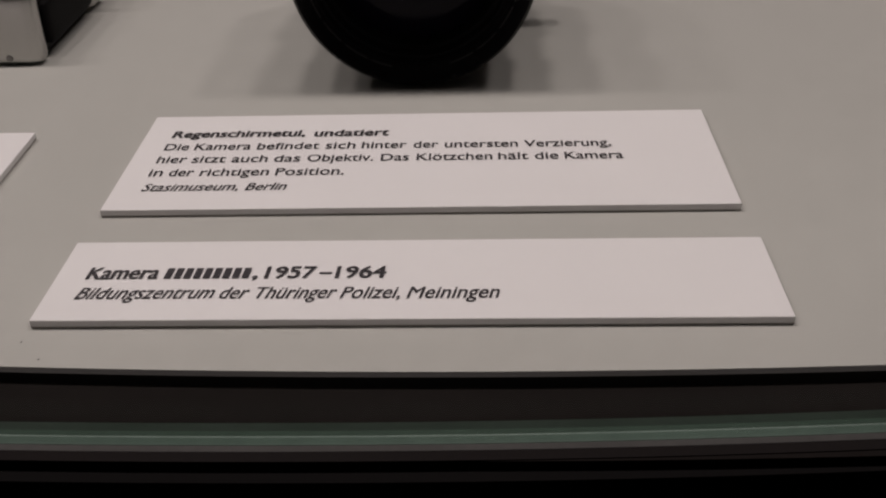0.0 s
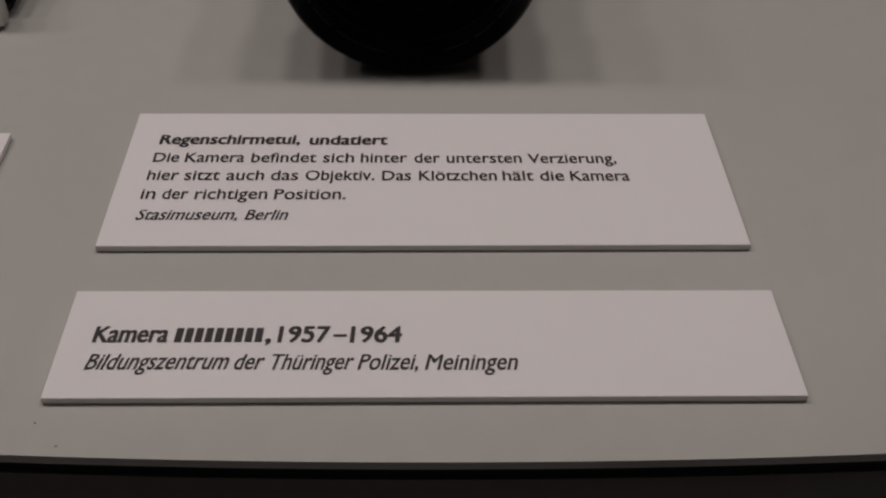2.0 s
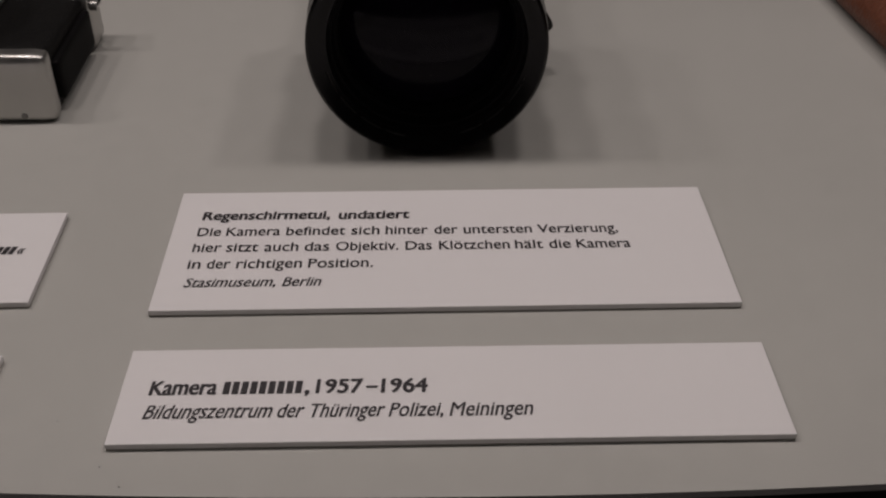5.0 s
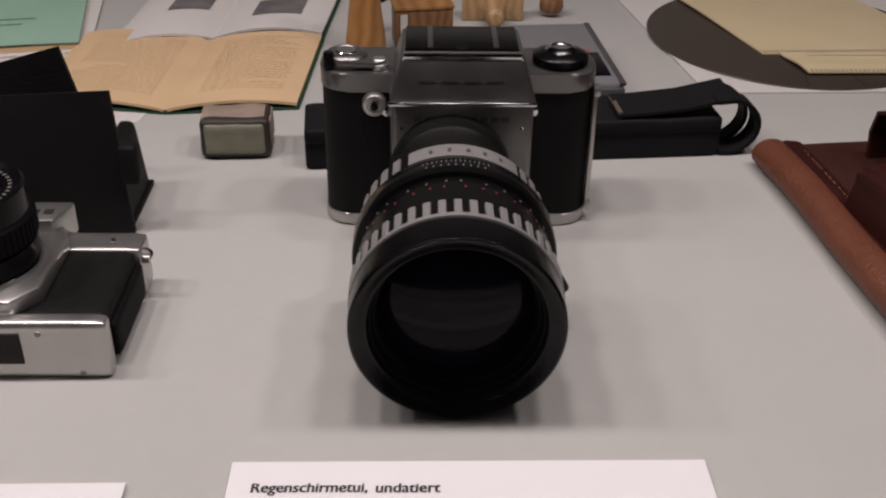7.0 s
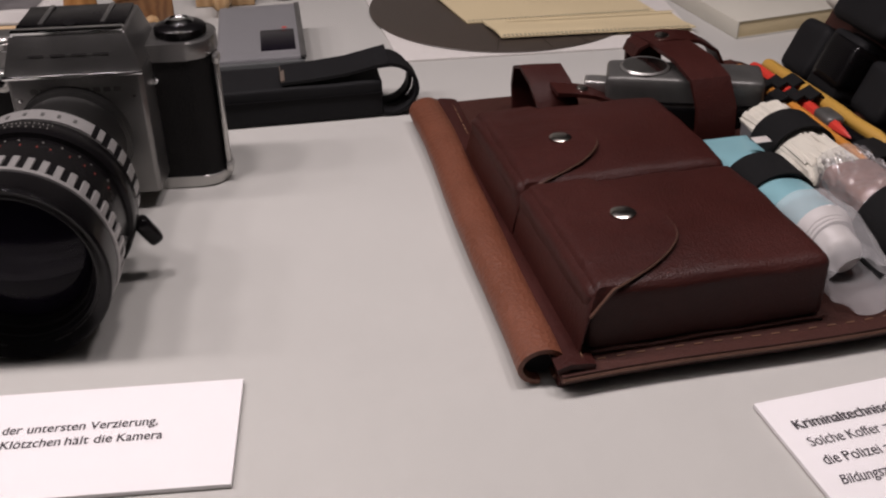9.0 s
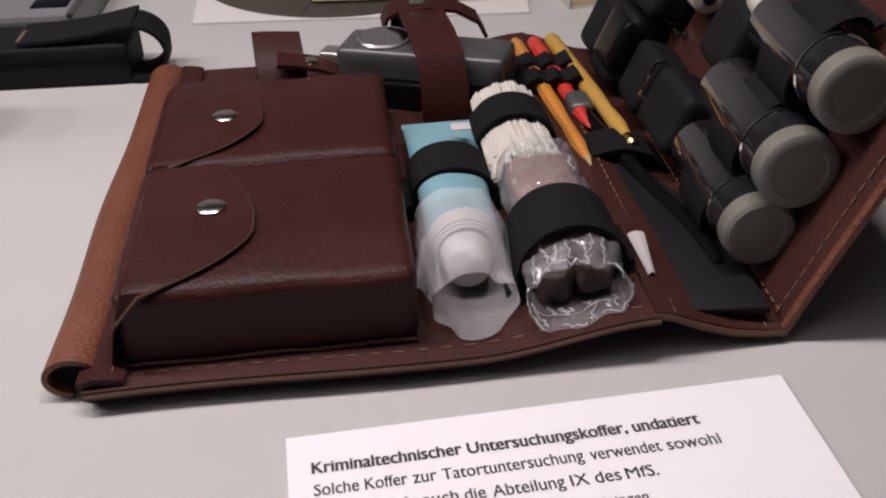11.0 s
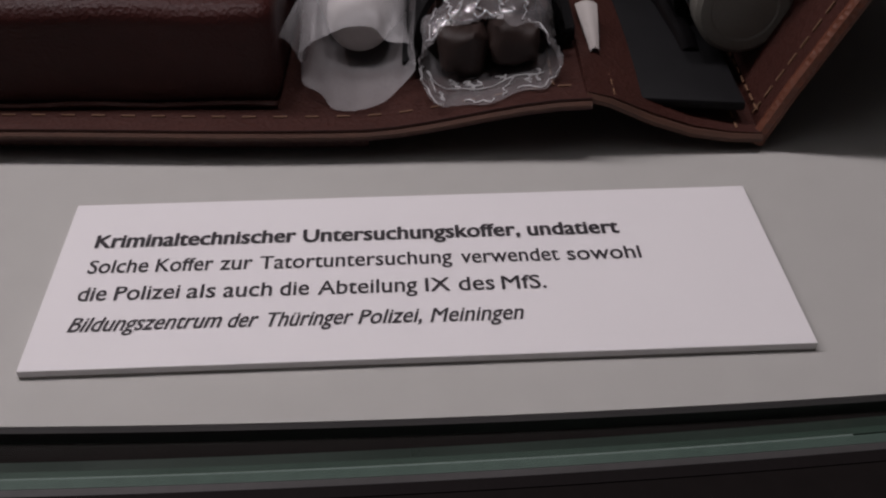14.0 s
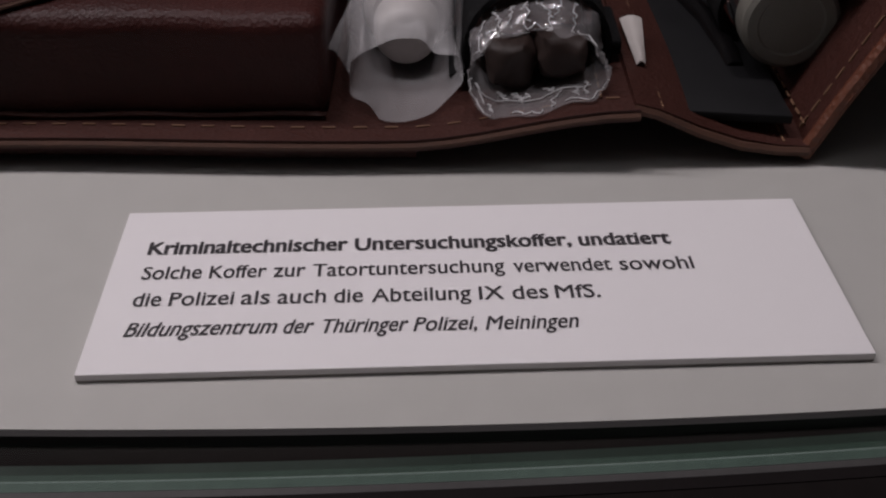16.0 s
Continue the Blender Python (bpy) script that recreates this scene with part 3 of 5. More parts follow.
    part("lever_arm", prism([(-0.004, -0.0122), (0.020, -0.0135), (0.0235, -0.0100), (0.020, -0.006), (0.004, 0.004)], 0.0015, 0.0055, 0.0010), M_SATIN, lever).matrix_local = pose(-0.0600, 0.306, 0.099)
    part("lever_stud", lathe([(0.0032, 0), (0.0032, 0.008), (0.0026, 0.009), (0, 0.0092)], 20, pose(-0.0695, 0.2965, 0.1005)), M_BLACK, lever)
    part("frame_window", lathe([(0.006, 0.0078), (0.0055, 0.0083), (0, 0.0083)], 28, pose(-0.0600, 0.306, 0.099)), M_BRIGHT, lever)
    part("rewind_button", lathe([(0.0052, 0), (0.0052, 0.0035), (0.0040, 0.0040), (0.0040, 0.0062), (0.0034, 0.0068), (0, 0.0069)], 28, pose(-0.0405, 0.297, 0.099)), M_CHROME, ob, "small chrome button")
    rel = part("release_knob", lathe([(0.0065, 0), (0.0070, 0.0008), (0.0070, 0.005), (0.0062, 0.0062), (0.0040, 0.0066), (0.0036, 0.0058), (0, 0.0058)], 40, pose(-0.0435, 0.2905, 0.0815, 90)), M_CHROME, ob, "knurled chrome release knob")
    part("release_button", lathe([(0.0022, 0.0055), (0.0022, 0.0085), (0, 0.009)], 16, pose(-0.0435, 0.2905, 0.0815, 90)), M_BLACK, rel)
    for x, z in ((-0.0365, 0.0775), (0.0480, 0.0780)):
        part("strap_stud", lathe([(0.0018, 0), (0.0018, 0.004), (0.0026, 0.0045), (0.0026, 0.006), (0, 0.0066)], 16, pose(x, 0.2905, z, 90)), M_BRIGHT, ob)
    part("side_rail", box(0.0838, 0.296, 0.012, 0.0868, 0.302, 0.0855, 0.0012), M_CHROME, ob, "thin chrome side rail")
    for z in (0.008, 0.083):
        part("rail_lug", box(0.0835, 0.294, z, 0.0880, 0.304, z + 0.006, 0.0015), M_CHROME, ob)

    # the lens, along y
    lens = new("lens")
    lens.parent = ob
    turn = pose(0, 0.104, 0.0509, -90, 0, 0)

    def ring(name, profile, mat, label="", n=96):
        return part(name, lathe(profile, n, turn, close=False), mat, lens, label)

    tagged(lens, label="long black lens with silver striped focus ring")
    ring("front_ring", [(0.0405, 0.0120), (0.0410, 0.0045), (0.0430, 0.0035), (0.0455, 0.0010), (0.0478, 0.0), (0.0491, 0.0014), (0.0494, 0.0050), (0.0492, 0.0178), (0.0480, 0.0186)], M_BLACK, "glossy black front ring")
    ring("inner_cone", [(0.0410, 0.0045), (0.0400, 0.0080), (0.0392, 0.0082), (0.0385, 0.0140), (0.0372, 0.0142), (0.0362, 0.0200), (0.0340, 0.0205)], M_MATT, "matt black inner cone")
    ring("front_element", [(0.0365, 0.0200), (0.0300, 0.0172), (0.0200, 0.0146), (0.0100, 0.0132), (0.0, 0.0128)], M_DARKGLASS, "dark coated front element", 64)
    for a0, a1, count in ((196, 258, 26), (290, 342, 22)):
        bms = []
        for k in range(count):
            a = radians(a0 + (a1 - a0) * k / count)
            if k % 7 == 6:
                continue
            bm = box(-0.0006, 0, -0.00011, 0.0006, 0.0017, 0.00011, 0)
            bm.transform(Matrix.Translation((0.0425 * math.cos(a), 0.1072, 0.0509 + 0.0425 * math.sin(a))) @ pose(0, 0, 0, 0, 90 - math.degrees(a), 0) @ pose(0, 0, 0, 50, 0, 0))
            bms.append(bm)
        part("engraving_bars", join(*bms), M_FAINT, lens, smooth=False)
    ring("silver_band", [(0.0480, 0.0184), (0.0498, 0.0188), (0.0498, 0.0216), (0.0480, 0.0220)], M_TOOTH, "bright silver band")
    ring("focus_ring", [(0.0470, 0.0216), (0.0490, 0.0218), (0.0488, 0.0335), (0.0470, 0.0340)], M_MATT, "black focus ring")
    teeth = 44
    bm = box(-0.00185, 0, 0, 0.00185, 0.0122, 0.0016, 0.0004, 1)
    me = bpy.data.meshes.new("silver_tooth")
    bmesh.ops.recalc_face_normals(bm, faces=bm.faces)
    bm.to_mesh(me), bm.free()
    me.materials.append(M_TOOTH)
    for k in range(teeth):
        tooth = new("silver_tooth", me)
        tooth.parent = lens
        tooth.matrix_local = Matrix.Translation((0, 0.104, 0.0509)) @ pose(0, 0, 0, 0, 360 * k / teeth, 0) @ Matrix.Translation((0, 0.0214, 0.0484))
    AXIS = Matrix.Translation((0, 0.104, 0.0509))

    def marks(name, mat, spans, w, d, y, r, label=""):
        bms = []
        for a in spans:
            bm = box(-w / 2, -d / 2, 0, w / 2, d / 2, 0.0003, 0)
            bm.transform(AXIS @ pose(0, 0, 0, 0, 90 - a, 0) @ Matrix.Translation((0, y, r)))
            bms.append(bm)
        part(name, join(*bms), mat, lens, label, smooth=False)

    ring("scale_barrel", [(0.0465, 0.0336), (0.0480, 0.0340), (0.0476, 0.0592), (0.0460, 0.0596)], M_BLACK, "black distance scale barrel")
    marks("red_marks", M_RED, [26 + 128 * k / 13 + (2 if k % 3 == 1 else 0) for k in range(14)], 0.0009, 0.0017, 0.0495, 0.0477, "red distance marks")
    marks("white_marks", M_WHITE, [28 + 124 * k / 11 + (3 if k % 4 == 1 else 0) for k in range(12)], 0.0008, 0.0012, 0.0550, 0.0476, "white distance marks")
    ring("depth_ring", [(0.0460, 0.0594), (0.0500, 0.0602), (0.0506, 0.0622), (0.0506, 0.0735), (0.0496, 0.0750), (0.0460, 0.0756)], M_BLACK, "glossy black depth ring")
    marks("depth_marks", M_WHITE, [72 + 36 * k / 14 for k in range(15)], 0.00045, 0.0017, 0.0700, 0.0505)
    marks("depth_figures", M_WHITE, [74 + 32 * k / 8 for k in range(9)], 0.0007, 0.0013, 0.0660, 0.0505)
    ring("slim_ring", [(0.0460, 0.0754), (0.0488, 0.0760), (0.0488, 0.0778), (0.0460, 0.0784)], M_BRIGHT)
    ring("aperture_ring", [(0.0455, 0.0780), (0.0474, 0.0786), (0.0472, 0.0960), (0.0440, 0.0970)], M_MATT, "black aperture ring")
    for a0, a1 in ((50, 118), (22, 27), (32, 37), (42, 46), (124, 129), (134, 139), (144, 150), (155, 161), (166, 172), (177, 183), (10, 16), (-2, 4), (-14, -8)):
        bm = bmesh.new()
        n = max(2, int((a1 - a0) / 4))
        rows = []
        for k in range(n + 1):
            a = radians(a0 + (a1 - a0) * k / n)
            rows.append([bm.verts.new((r * math.cos(a), 0.104 + y, 0.0509 + r * math.sin(a))) for r, y in ((0.0466, 0.0805), (0.0484, 0.0805), (0.0482, 0.0935), (0.0466, 0.0935))])
        for p, q in zip(rows, rows[1:]):
            for j in range(4):
                bm.faces.new((p[j], p[(j + 1) % 4], q[(j + 1) % 4], q[j]))
        bm.faces.new(rows[0]), bm.faces.new(rows[-1][::-1])
        part("silver_segment", bm, M_TOOTH, lens, "silver scale segment")
    marks("scale_marks", M_TORCH, [62, 72, 82, 93, 104], 0.0018, 0.0032, 0.0868, 0.0483)
    ring("mount_barrel", [(0.0440, 0.0965), (0.0410, 0.0985), (0.0345, 0.1040), (0.0320, 0.1090), (0.0320, 0.1500), (0.0345, 0.1515), (0.0345, 0.1595)], M_STEEL, "dark steel mount barrel")
    part("preset_lever", soft_box(-0.004, -0.005, -0.009, 0.005, 0.005, 0.009, 0.003, 6), M_BLACK, lens, "small black ribbed lever").matrix_local = pose(0.0520, 0.181, 0.030, 0, -30, 20)
    return ob


big_camera()


# ---- small silver camera lying on its back ----
def small_camera():
    ob = thing("small_camera", "silver and black small camera lying on its back", "camera", pose(0, 0, 0))
    part("body", soft_box(-0.212, 0.143, 0.0005, -0.0690, 0.212, 0.0315, 0.005, 8), M_LEATHERETTE, ob, "black leatherette body")
    bottom = part("bottom_plate", soft_box(-0.214, 0.1365, 0.0005, -0.0675, 0.1470, 0.0335, 0.0035, 8), M_CHROME, ob, "satin silver bottom plate")
    part("battery_door", box(-0.1290, 0.1357, 0.0100, -0.1090, 0.1367, 0.0275, 0.0003), M_EDGE, bottom, "dark rectangular inset")
    for x, z in ((-0.1, 0.027), (-0.082, 0.004)):
        part("screw", lathe([(0.0016, 0), (0.0014, 0.0005), (0, 0.0006)], 14, pose(x, 0.1366, z, 90)), M_SATIN, bottom)
    top = part("top_plate", soft_box(-0.214, 0.2060, 0.0025, -0.0665, 0.2260, 0.0325, 0.003, 8), M_CHROME, ob, "satin silver top plate")
    part("screw", lathe([(0.0016, 0), (0.0013, 0.0006), (0, 0.0007)], 14, pose(-0.083, 0.2160, 0.0325)), M_BRIGHT, top)
    lug = part("strap_lug", lathe([(0.0026, 0), (0.0026, 0.004), (0, 0.0045)], 16, pose(-0.0670, 0.2100, 0.0245, 0, 90, 0)), M_CHROME, ob, "chrome strap lug")
    bm = lathe([(0.0030 + 0.0009 * math.cos(radians(40 * k)), 0.0009 * math.sin(radians(40 * k))) for k in range(10)], 20, pose(-0.0645, 0.2095, 0.0275, 70, 20, 0), close=False)
    part("lug_ring", bm, M_BRIGHT, lug)
    part("side_cover", soft_box(-0.0705, 0.1480, 0.0060, -0.0655, 0.2050, 0.0250, 0.002, 6), M_MATT, ob, "black ribbed side")
    # raised mount with the finder housing
    mount = part("mount_plate", prism([(-0.186, 0.156), (-0.176, 0.144), (-0.114, 0.144), (-0.1030, 0.158), (-0.1030, 0.206), (-0.112, 0.2265), (-0.178, 0.2265), (-0.186, 0.21)], 0.031, 0.0405, 0.002), M_CHROME, ob, "raised silver mount plate")
    part("finder_housing", prism([(-0.175, 0.210), (-0.1110, 0.210), (-0.1050, 0.231), (-0.178, 0.231)], 0.030, 0.0480, 0.0015), M_CHROME, mount, "silver finder housing")
    bms = [box(-0.1180 - 0.0075 * k, 0.2165, 0.0481, -0.1130 - 0.0075 * k, 0.2218, 0.0483, 0) for k in range(5)]
    part("name_bars", join(*bms), M_EDGE, mount, "dark engraved bars", smooth=False)
    lens = new("lens")
    lens.parent = ob
    tagged(lens, label="black ribbed lens pointing upwards")
    at = pose(-0.1420, 0.1800, -0.005)
    part("mount_ring", lathe([(0.0330, 0.0430), (0.0335, 0.0445), (0.0335, 0.0480), (0.0310, 0.0485)], 64, at), M_BRIGHT, lens)
    part("aperture_ring", lathe([(0.0310, 0.0480), (0.0322, 0.0490), (0.0322, 0.0590), (0.0305, 0.0600)], 64, at), M_BLACK, lens)
    part("focus_ring", lathe([(0.0300, 0.0600), (0.0330, 0.0612), (0.0330, 0.0735), (0.0310, 0.0745)], 64, at), M_MATT, lens)
    bms = []
    for k in range(60):
        bm = box(0.0325, -0.0008, 0.0618, 0.0336, 0.0008, 0.0730, 0)
        bm.transform(at @ pose(0, 0, 0, 0, 0, 6 * k))
        bms.append(bm)
    part("focus_ribs", join(*bms), M_MATT, lens)
    part("front_barrel", lathe([(0.0300, 0.0740), (0.0312, 0.0750), (0.0312, 0.0880), (0.0296, 0.0890), (0.0280, 0.0872), (0.0205, 0.0850), (0.0200, 0.0835)], 64, at), M_BLACK, lens)
    part("front_element", lathe([(0.0203, 0.0838), (0.015, 0.0860), (0.008, 0.0872), (0, 0.0876)], 48, at), M_DARKGLASS, lens)
    bms = []
    for k in range(40):
        if k % 9 == 8:
            continue
        bm = box(0.0232, -0.0007, 0.0862, 0.0250, 0.0007, 0.0865, 0)
        bm.transform(at @ pose(0, 0, 0.0002, 0, 0, 9 * k))
        bms.append(bm)
    part("engraving_bars", join(*bms), M_WHITE, lens, smooth=False)
    return ob


small_camera()


# ---- black leather camera case standing open ----
def black_case():
    ob = thing("camera_case", "black leather camera case standing open behind a camera", "case", pose(0.002, -0.009, 0))

    def sheet(name, corners, th, mat=M_LEATHERETTE):
        a, b, c, d = [Vector(p) for p in corners]
        nrm = (b - a).cross(d - a).normalized()

        def f(u, v):
            p = a.lerp(b, u).lerp(d.lerp(c, u), v)
            return p + nrm * 0.003 * math.sin(3.14 * u) * math.sin(3.14 * v)

        bm = surface(f, 12, 10)
        geo = bmesh.ops.extrude_face_region(bm, geom=bm.faces[:])
        for v in [g for g in geo["geom"] if isinstance(g, bmesh.types.BMVert)]:
            v.co += nrm * th
        return part(name, bm, mat, ob)

    sheet("front_panel", [(-0.30, 0.287, 0.001), (-0.0915, 0.290, 0.001), (-0.0985, 0.303, 0.0865), (-0.31, 0.306, 0.074)], 0.004)
    sheet("back_panel", [(-0.32, 0.352, 0.001), (-0.118, 0.350, 0.001), (-0.1420, 0.357, 0.0930), (-0.33, 0.362, 0.038)], 0.004)
    part("gusset", soft_box(-0.1065, 0.2935, 0.0005, -0.0955, 0.350, 0.0475, 0.004, 8, lambda p, u: p + Vector((0.005 * p.z / 0.05 * (0.3 - p.y) / 0.05, 0, 0))), M_LEATHERETTE, ob)
    part("tab", soft_box(-0.0950, 0.286, 0.033, -0.0840, 0.297, 0.058, 0.003, 6), M_LEATHERETTE, ob, "black leather closing tab")
    part("bottom", box(-0.30, 0.293, 0.0002, -0.094, 0.352, 0.004, 0.001), M_LEATHERETTE, ob)
    return ob


black_case()


# ---- small wrapped block ----
blk = thing("small_box", "small olive-faced box with worn dark leather edges", "box", pose(-0.0445, 0.3950, 0, 0, 0, 3))
part("shell", soft_box(-0.0238, -0.0155, 0.0003, 0.0238, 0.015, 0.0290, 0.004, 12, lambda p, u: p + 0.0008 * Vector(noise.noise_vector(p * 90))), M_DKBROWN, blk, "dark worn leather shell")
part("face", soft_box(-0.0205, -0.0172, 0.0045, 0.0198, -0.010, 0.0262, 0.002, 8, lambda p, u: p + 0.0005 * Vector(noise.noise_vector(p * 150))), M_STONE, blk, "olive grey front face")
part("wrap", ribbon([(-0.0130, 0.0265), (-0.006, 0.0302), (0.008, 0.0304), (0.0158, 0.026)], 0.0010, -0.022, 0.020, "x", 6, lambda c: c + Vector((0, 0, 0.0008 * math.sin(c.x * 180)))), material("worn_pale_wrap", (0.30, 0.23, 0.18), 0.7, var=0.4, scale=80), blk, "worn pale paper wrap")
part("side_wrap", box(0.0222, -0.011, 0.008, 0.0243, 0.013, 0.027, 0.001), bpy.data.materials["worn_pale_wrap"], blk)


# ---- papers and booklets ----
def page_lines(parent, frame_fn, rows, u0, u1, v0, v1, mat, thin=0.0016, seed=1, lift=0.0004):
    """Unreadable print: rows of short bars that follow the page."""
    rnd = random.Random(seed)
    bm = bmesh.new()
    for r in range(rows):
        v = v1 + (v0 - v1) * r / max(1, rows - 1)
        u = u0
        end = u1 if rnd.random() > 0.22 else u0 + (u1 - u0) * rnd.uniform(0.4, 0.9)
        while u < end:
            w = rnd.uniform(0.02, 0.075)
            pts = [(u, v), (min(u + w, end), v), (min(u + w, end), v + thin / 0.2), (u, v + thin / 0.2)]
            bm.faces.new([bm.verts.new(frame_fn(*p) + Vector((0, 0, lift))) for p in pts])
            u += w + 0.014
    ob = part("print_bars", bm, mat, parent, smooth=False)
    return ob


def open_booklet(name, label, spine0, spine1, left, right, paper, cover, arch, seed):
    """Two arched pages beside a spine from front to back; left and right are the outer front corners."""
    ob = thing(name, label, "booklet")
    s0, s1 = Vector((*spine0, 0)), Vector((*spine1, 0))
    fns = []
    for side, outer in (("left_page", left), ("right_page", right)):
        across = Vector((*outer, 0)) - s0

        def f(u, v, across=across, side=side):
            h = arch * (math.sin(math.pi * min(1, u * 1.0)) ** 0.8 * 0.75 + 0.25 * u) * (0.9 + 0.2 * v) + 0.004
            return s0.lerp(s1, v) + across * u + Vector((0, 0, h))

        part(side, surface(f, 18, 8, 0.0022), paper, ob)
        part("cover", surface(lambda u, v, f=f: Vector((*(f(u * 1.02, v * 1.01 - 0.004).xy), max(0.0012, (f(u, v).z - 0.004) * 0.5))), 14, 6, 0.0008), cover, ob)
        fns.append(f)
    part("spine", rod(s0 + Vector((0, 0, 0.002)), s1 + Vector((0, 0, 0.002)), 0.0019), cover, ob)
    return ob, fns


b1, fns = open_booklet("open_booklet", "open yellowed booklet with faded print and green cover", (-0.1080, 0.4545), (-0.1010, 0.603), (-0.215, 0.468), (-0.0115, 0.4645), M_YELLOW, M_DKGREEN, 0.007, 3)
page_lines(b1, fns[1], 22, 0.20, 0.86, 0.16, 0.90, M_GREYINK, 0.0007, 5)
page_lines(b1, fns[0], 22, 0.14, 0.82, 0.14, 0.90, M_GREYINK, 0.0007, 6)
b2, fns = open_booklet("open_booklet", "open white booklet with grey photographs and green cover", (-0.0985, 0.6080), (-0.086, 0.79), (-0.182, 0.5780), (-0.0050, 0.6150), M_PAPER, M_DKGREEN, 0.011, 4)
for f, u0, u1, v0, v1 in ((fns[1], 0.28, 0.75, 0.20, 0.42), (fns[1], 0.35, 0.85, 0.50, 0.62), (fns[0], 0.2, 0.62, 0.35, 0.75)):
    bm = bmesh.new()
    n = 8
    vs = [[bm.verts.new(f(u0 + (u1 - u0) * i / n, v0 + (v1 - v0) * j / n) + Vector((0, 0, 0.0005))) for j in range(n + 1)] for i in range(n + 1)]
    for i in range(n):
        for j in range(n):
            bm.faces.new((vs[i][j], vs[i + 1][j], vs[i + 1][j + 1], vs[i][j + 1]))
    part("photograph", bm, M_PHOTO, b2, "grey halftone photograph")


def flat_sheet(name, label, category, poly, z0, z1, mat, m=None):
    ob = thing(name, label, category, m)
    part("sheet", prism(poly, z0, z1), mat, ob, smooth=False)
    return ob


rotg = pose(-0.2068, 0.5840, 0, 0, 0, 12)
for k, (dx, dy, z) in enumerate(((-0.012, -0.014, 0.0), (0.004, -0.006, 0.0014))):
    flat_sheet("paper_sheet", "white loose paper sheet under a green booklet", "paper", [(-0.15 + dx, dy), (0.004 + dx, dy), (0.012 + dx, 0.2), (-0.15 + dx, 0.2)], z, z + 0.0010, M_PAPER, rotg)
gb = thing("closed_booklet", "mint green closed booklet with creased cover", "booklet", rotg)
part("pages", box(-0.145, 0.001, 0.0026, -0.002, 0.198, 0.0072, 0), M_YELLOW, gb)
part("cover", surface(lambda u, v: Vector((-0.147 + 0.147 * u, 0.2 * v, 0.0086 + 0.0016 * math.sin(3 * u + 2 * v))), 10, 8, 0.0008), M_MINT, gb, "mint green cover")
bms = [box(-0.105, 0.05 + 0.014 * k, 0.0106, -0.05 + 0.01 * (k % 2), 0.0508 + 0.014 * k, 0.0109, 0) for k in range(2)]
part("print_bars", join(*bms), M_DKGREEN, gb, smooth=False)
flat_sheet("paper_sheet", "small white paper slip under a yellowed booklet", "paper", [(-0.150, 0.434), (-0.125, 0.440), (-0.12, 0.47), (-0.15, 0.47)], 0, 0.0006, M_PAPER)
for x0, y0, w, d, rot in ((0.07, 0.745, 0.19, 0.13, 0), (0.30, 0.765, 0.2, 0.13, 2)):
    flat_sheet("paper_sheet", "white loose paper sheet on the display board", "paper", [(0, 0), (w, 0), (w, d), (0, d)], 0, 0.0008, M_PAPER, pose(x0, y0, 0, 0, 0, rot))

# ---- wooden stamps and the handle ----
h = thing("wooden_skittle", "tapered turned orange wood piece standing upright", "wood piece", pose(0.0358, 0.5760, 0))
part("turned_wood", lathe([(0.0150, 0), (0.0168, 0.004), (0.0166, 0.016), (0.0145, 0.034), (0.0115, 0.058), (0.0090, 0.080), (0.0085, 0.090), (0.0110, 0.100), (0.0118, 0.108), (0.008, 0.116), (0, 0.118)], 40), M_WOOD, h)
s1 = thing("wooden_stamp", "brown wooden stamp block with turned knob", "stamp", pose(0.0605, 0.5940, 0, 0, 0, 10))
part("block", box(0, 0, 0.0005, 0.050, 0.024, 0.034, 0.0015), M_WOOD2, s1)
part("top_board", box(-0.001, -0.001, 0.0335, 0.051, 0.026, 0.0365, 0.0008), M_WOOD, s1)
part("paper_label", box(0.004, -0.0012, 0.002, 0.0100, -0.0002, 0.030, 0), M_PAPER, s1, smooth=False)
part("knob", lathe([(0.003, 0), (0.0035, 0.004), (0.0062, 0.008), (0.0066, 0.012), (0.004, 0.016), (0, 0.017)], 28, pose(0.030, 0, 0.014, 90)), M_WOOD3, s1)
s2 = thing("wooden_stamp", "pale wooden stamp plate with thick round handle", "stamp", pose(0.1196, 0.6680, 0, 0, 0, 0))
part("plate", box(0, 0, 0.0005, 0.056, 0.012, 0.030, 0.001), M_WOOD3, s2)
part("handle", lathe([(0.0075, 0), (0.0098, 0.006), (0.0096, 0.020), (0.0078, 0.026), (0.0082, 0.034), (0.005, 0.038), (0, 0.039)], 32, pose(0.028, 0, 0.0145, 90)), M_WOOD3, s2)
r1 = thing("wooden_ring", "small carved wooden ring", "ring", pose(0.2030, 0.6850, 0))
part("ring", lathe([(0.0085 + 0.0028 * math.cos(radians(36 * k)), 0.0105 + 0.0065 * math.sin(radians(36 * k))) for k in range(11)], 28, close=False), M_WOOD2, r1)
pn = thing("metal_pen", "thin metal pen with a black cap", "pen", pose(0.001, -0.027, 0))
part("barrel", rod((0.062, 0.660, 0.040), (0.098, 0.690, 0.047), 0.0022, 12, 0.0012), M_CHROME, pn)
part("cap", rod((0.045, 0.648, 0.036), (0.062, 0.660, 0.040), 0.0042), M_BLACK, pn)
part("rest", box(0.055, 0.652, 0.0002, 0.066, 0.668, 0.0375, 0.001), M_PAPER, pn)

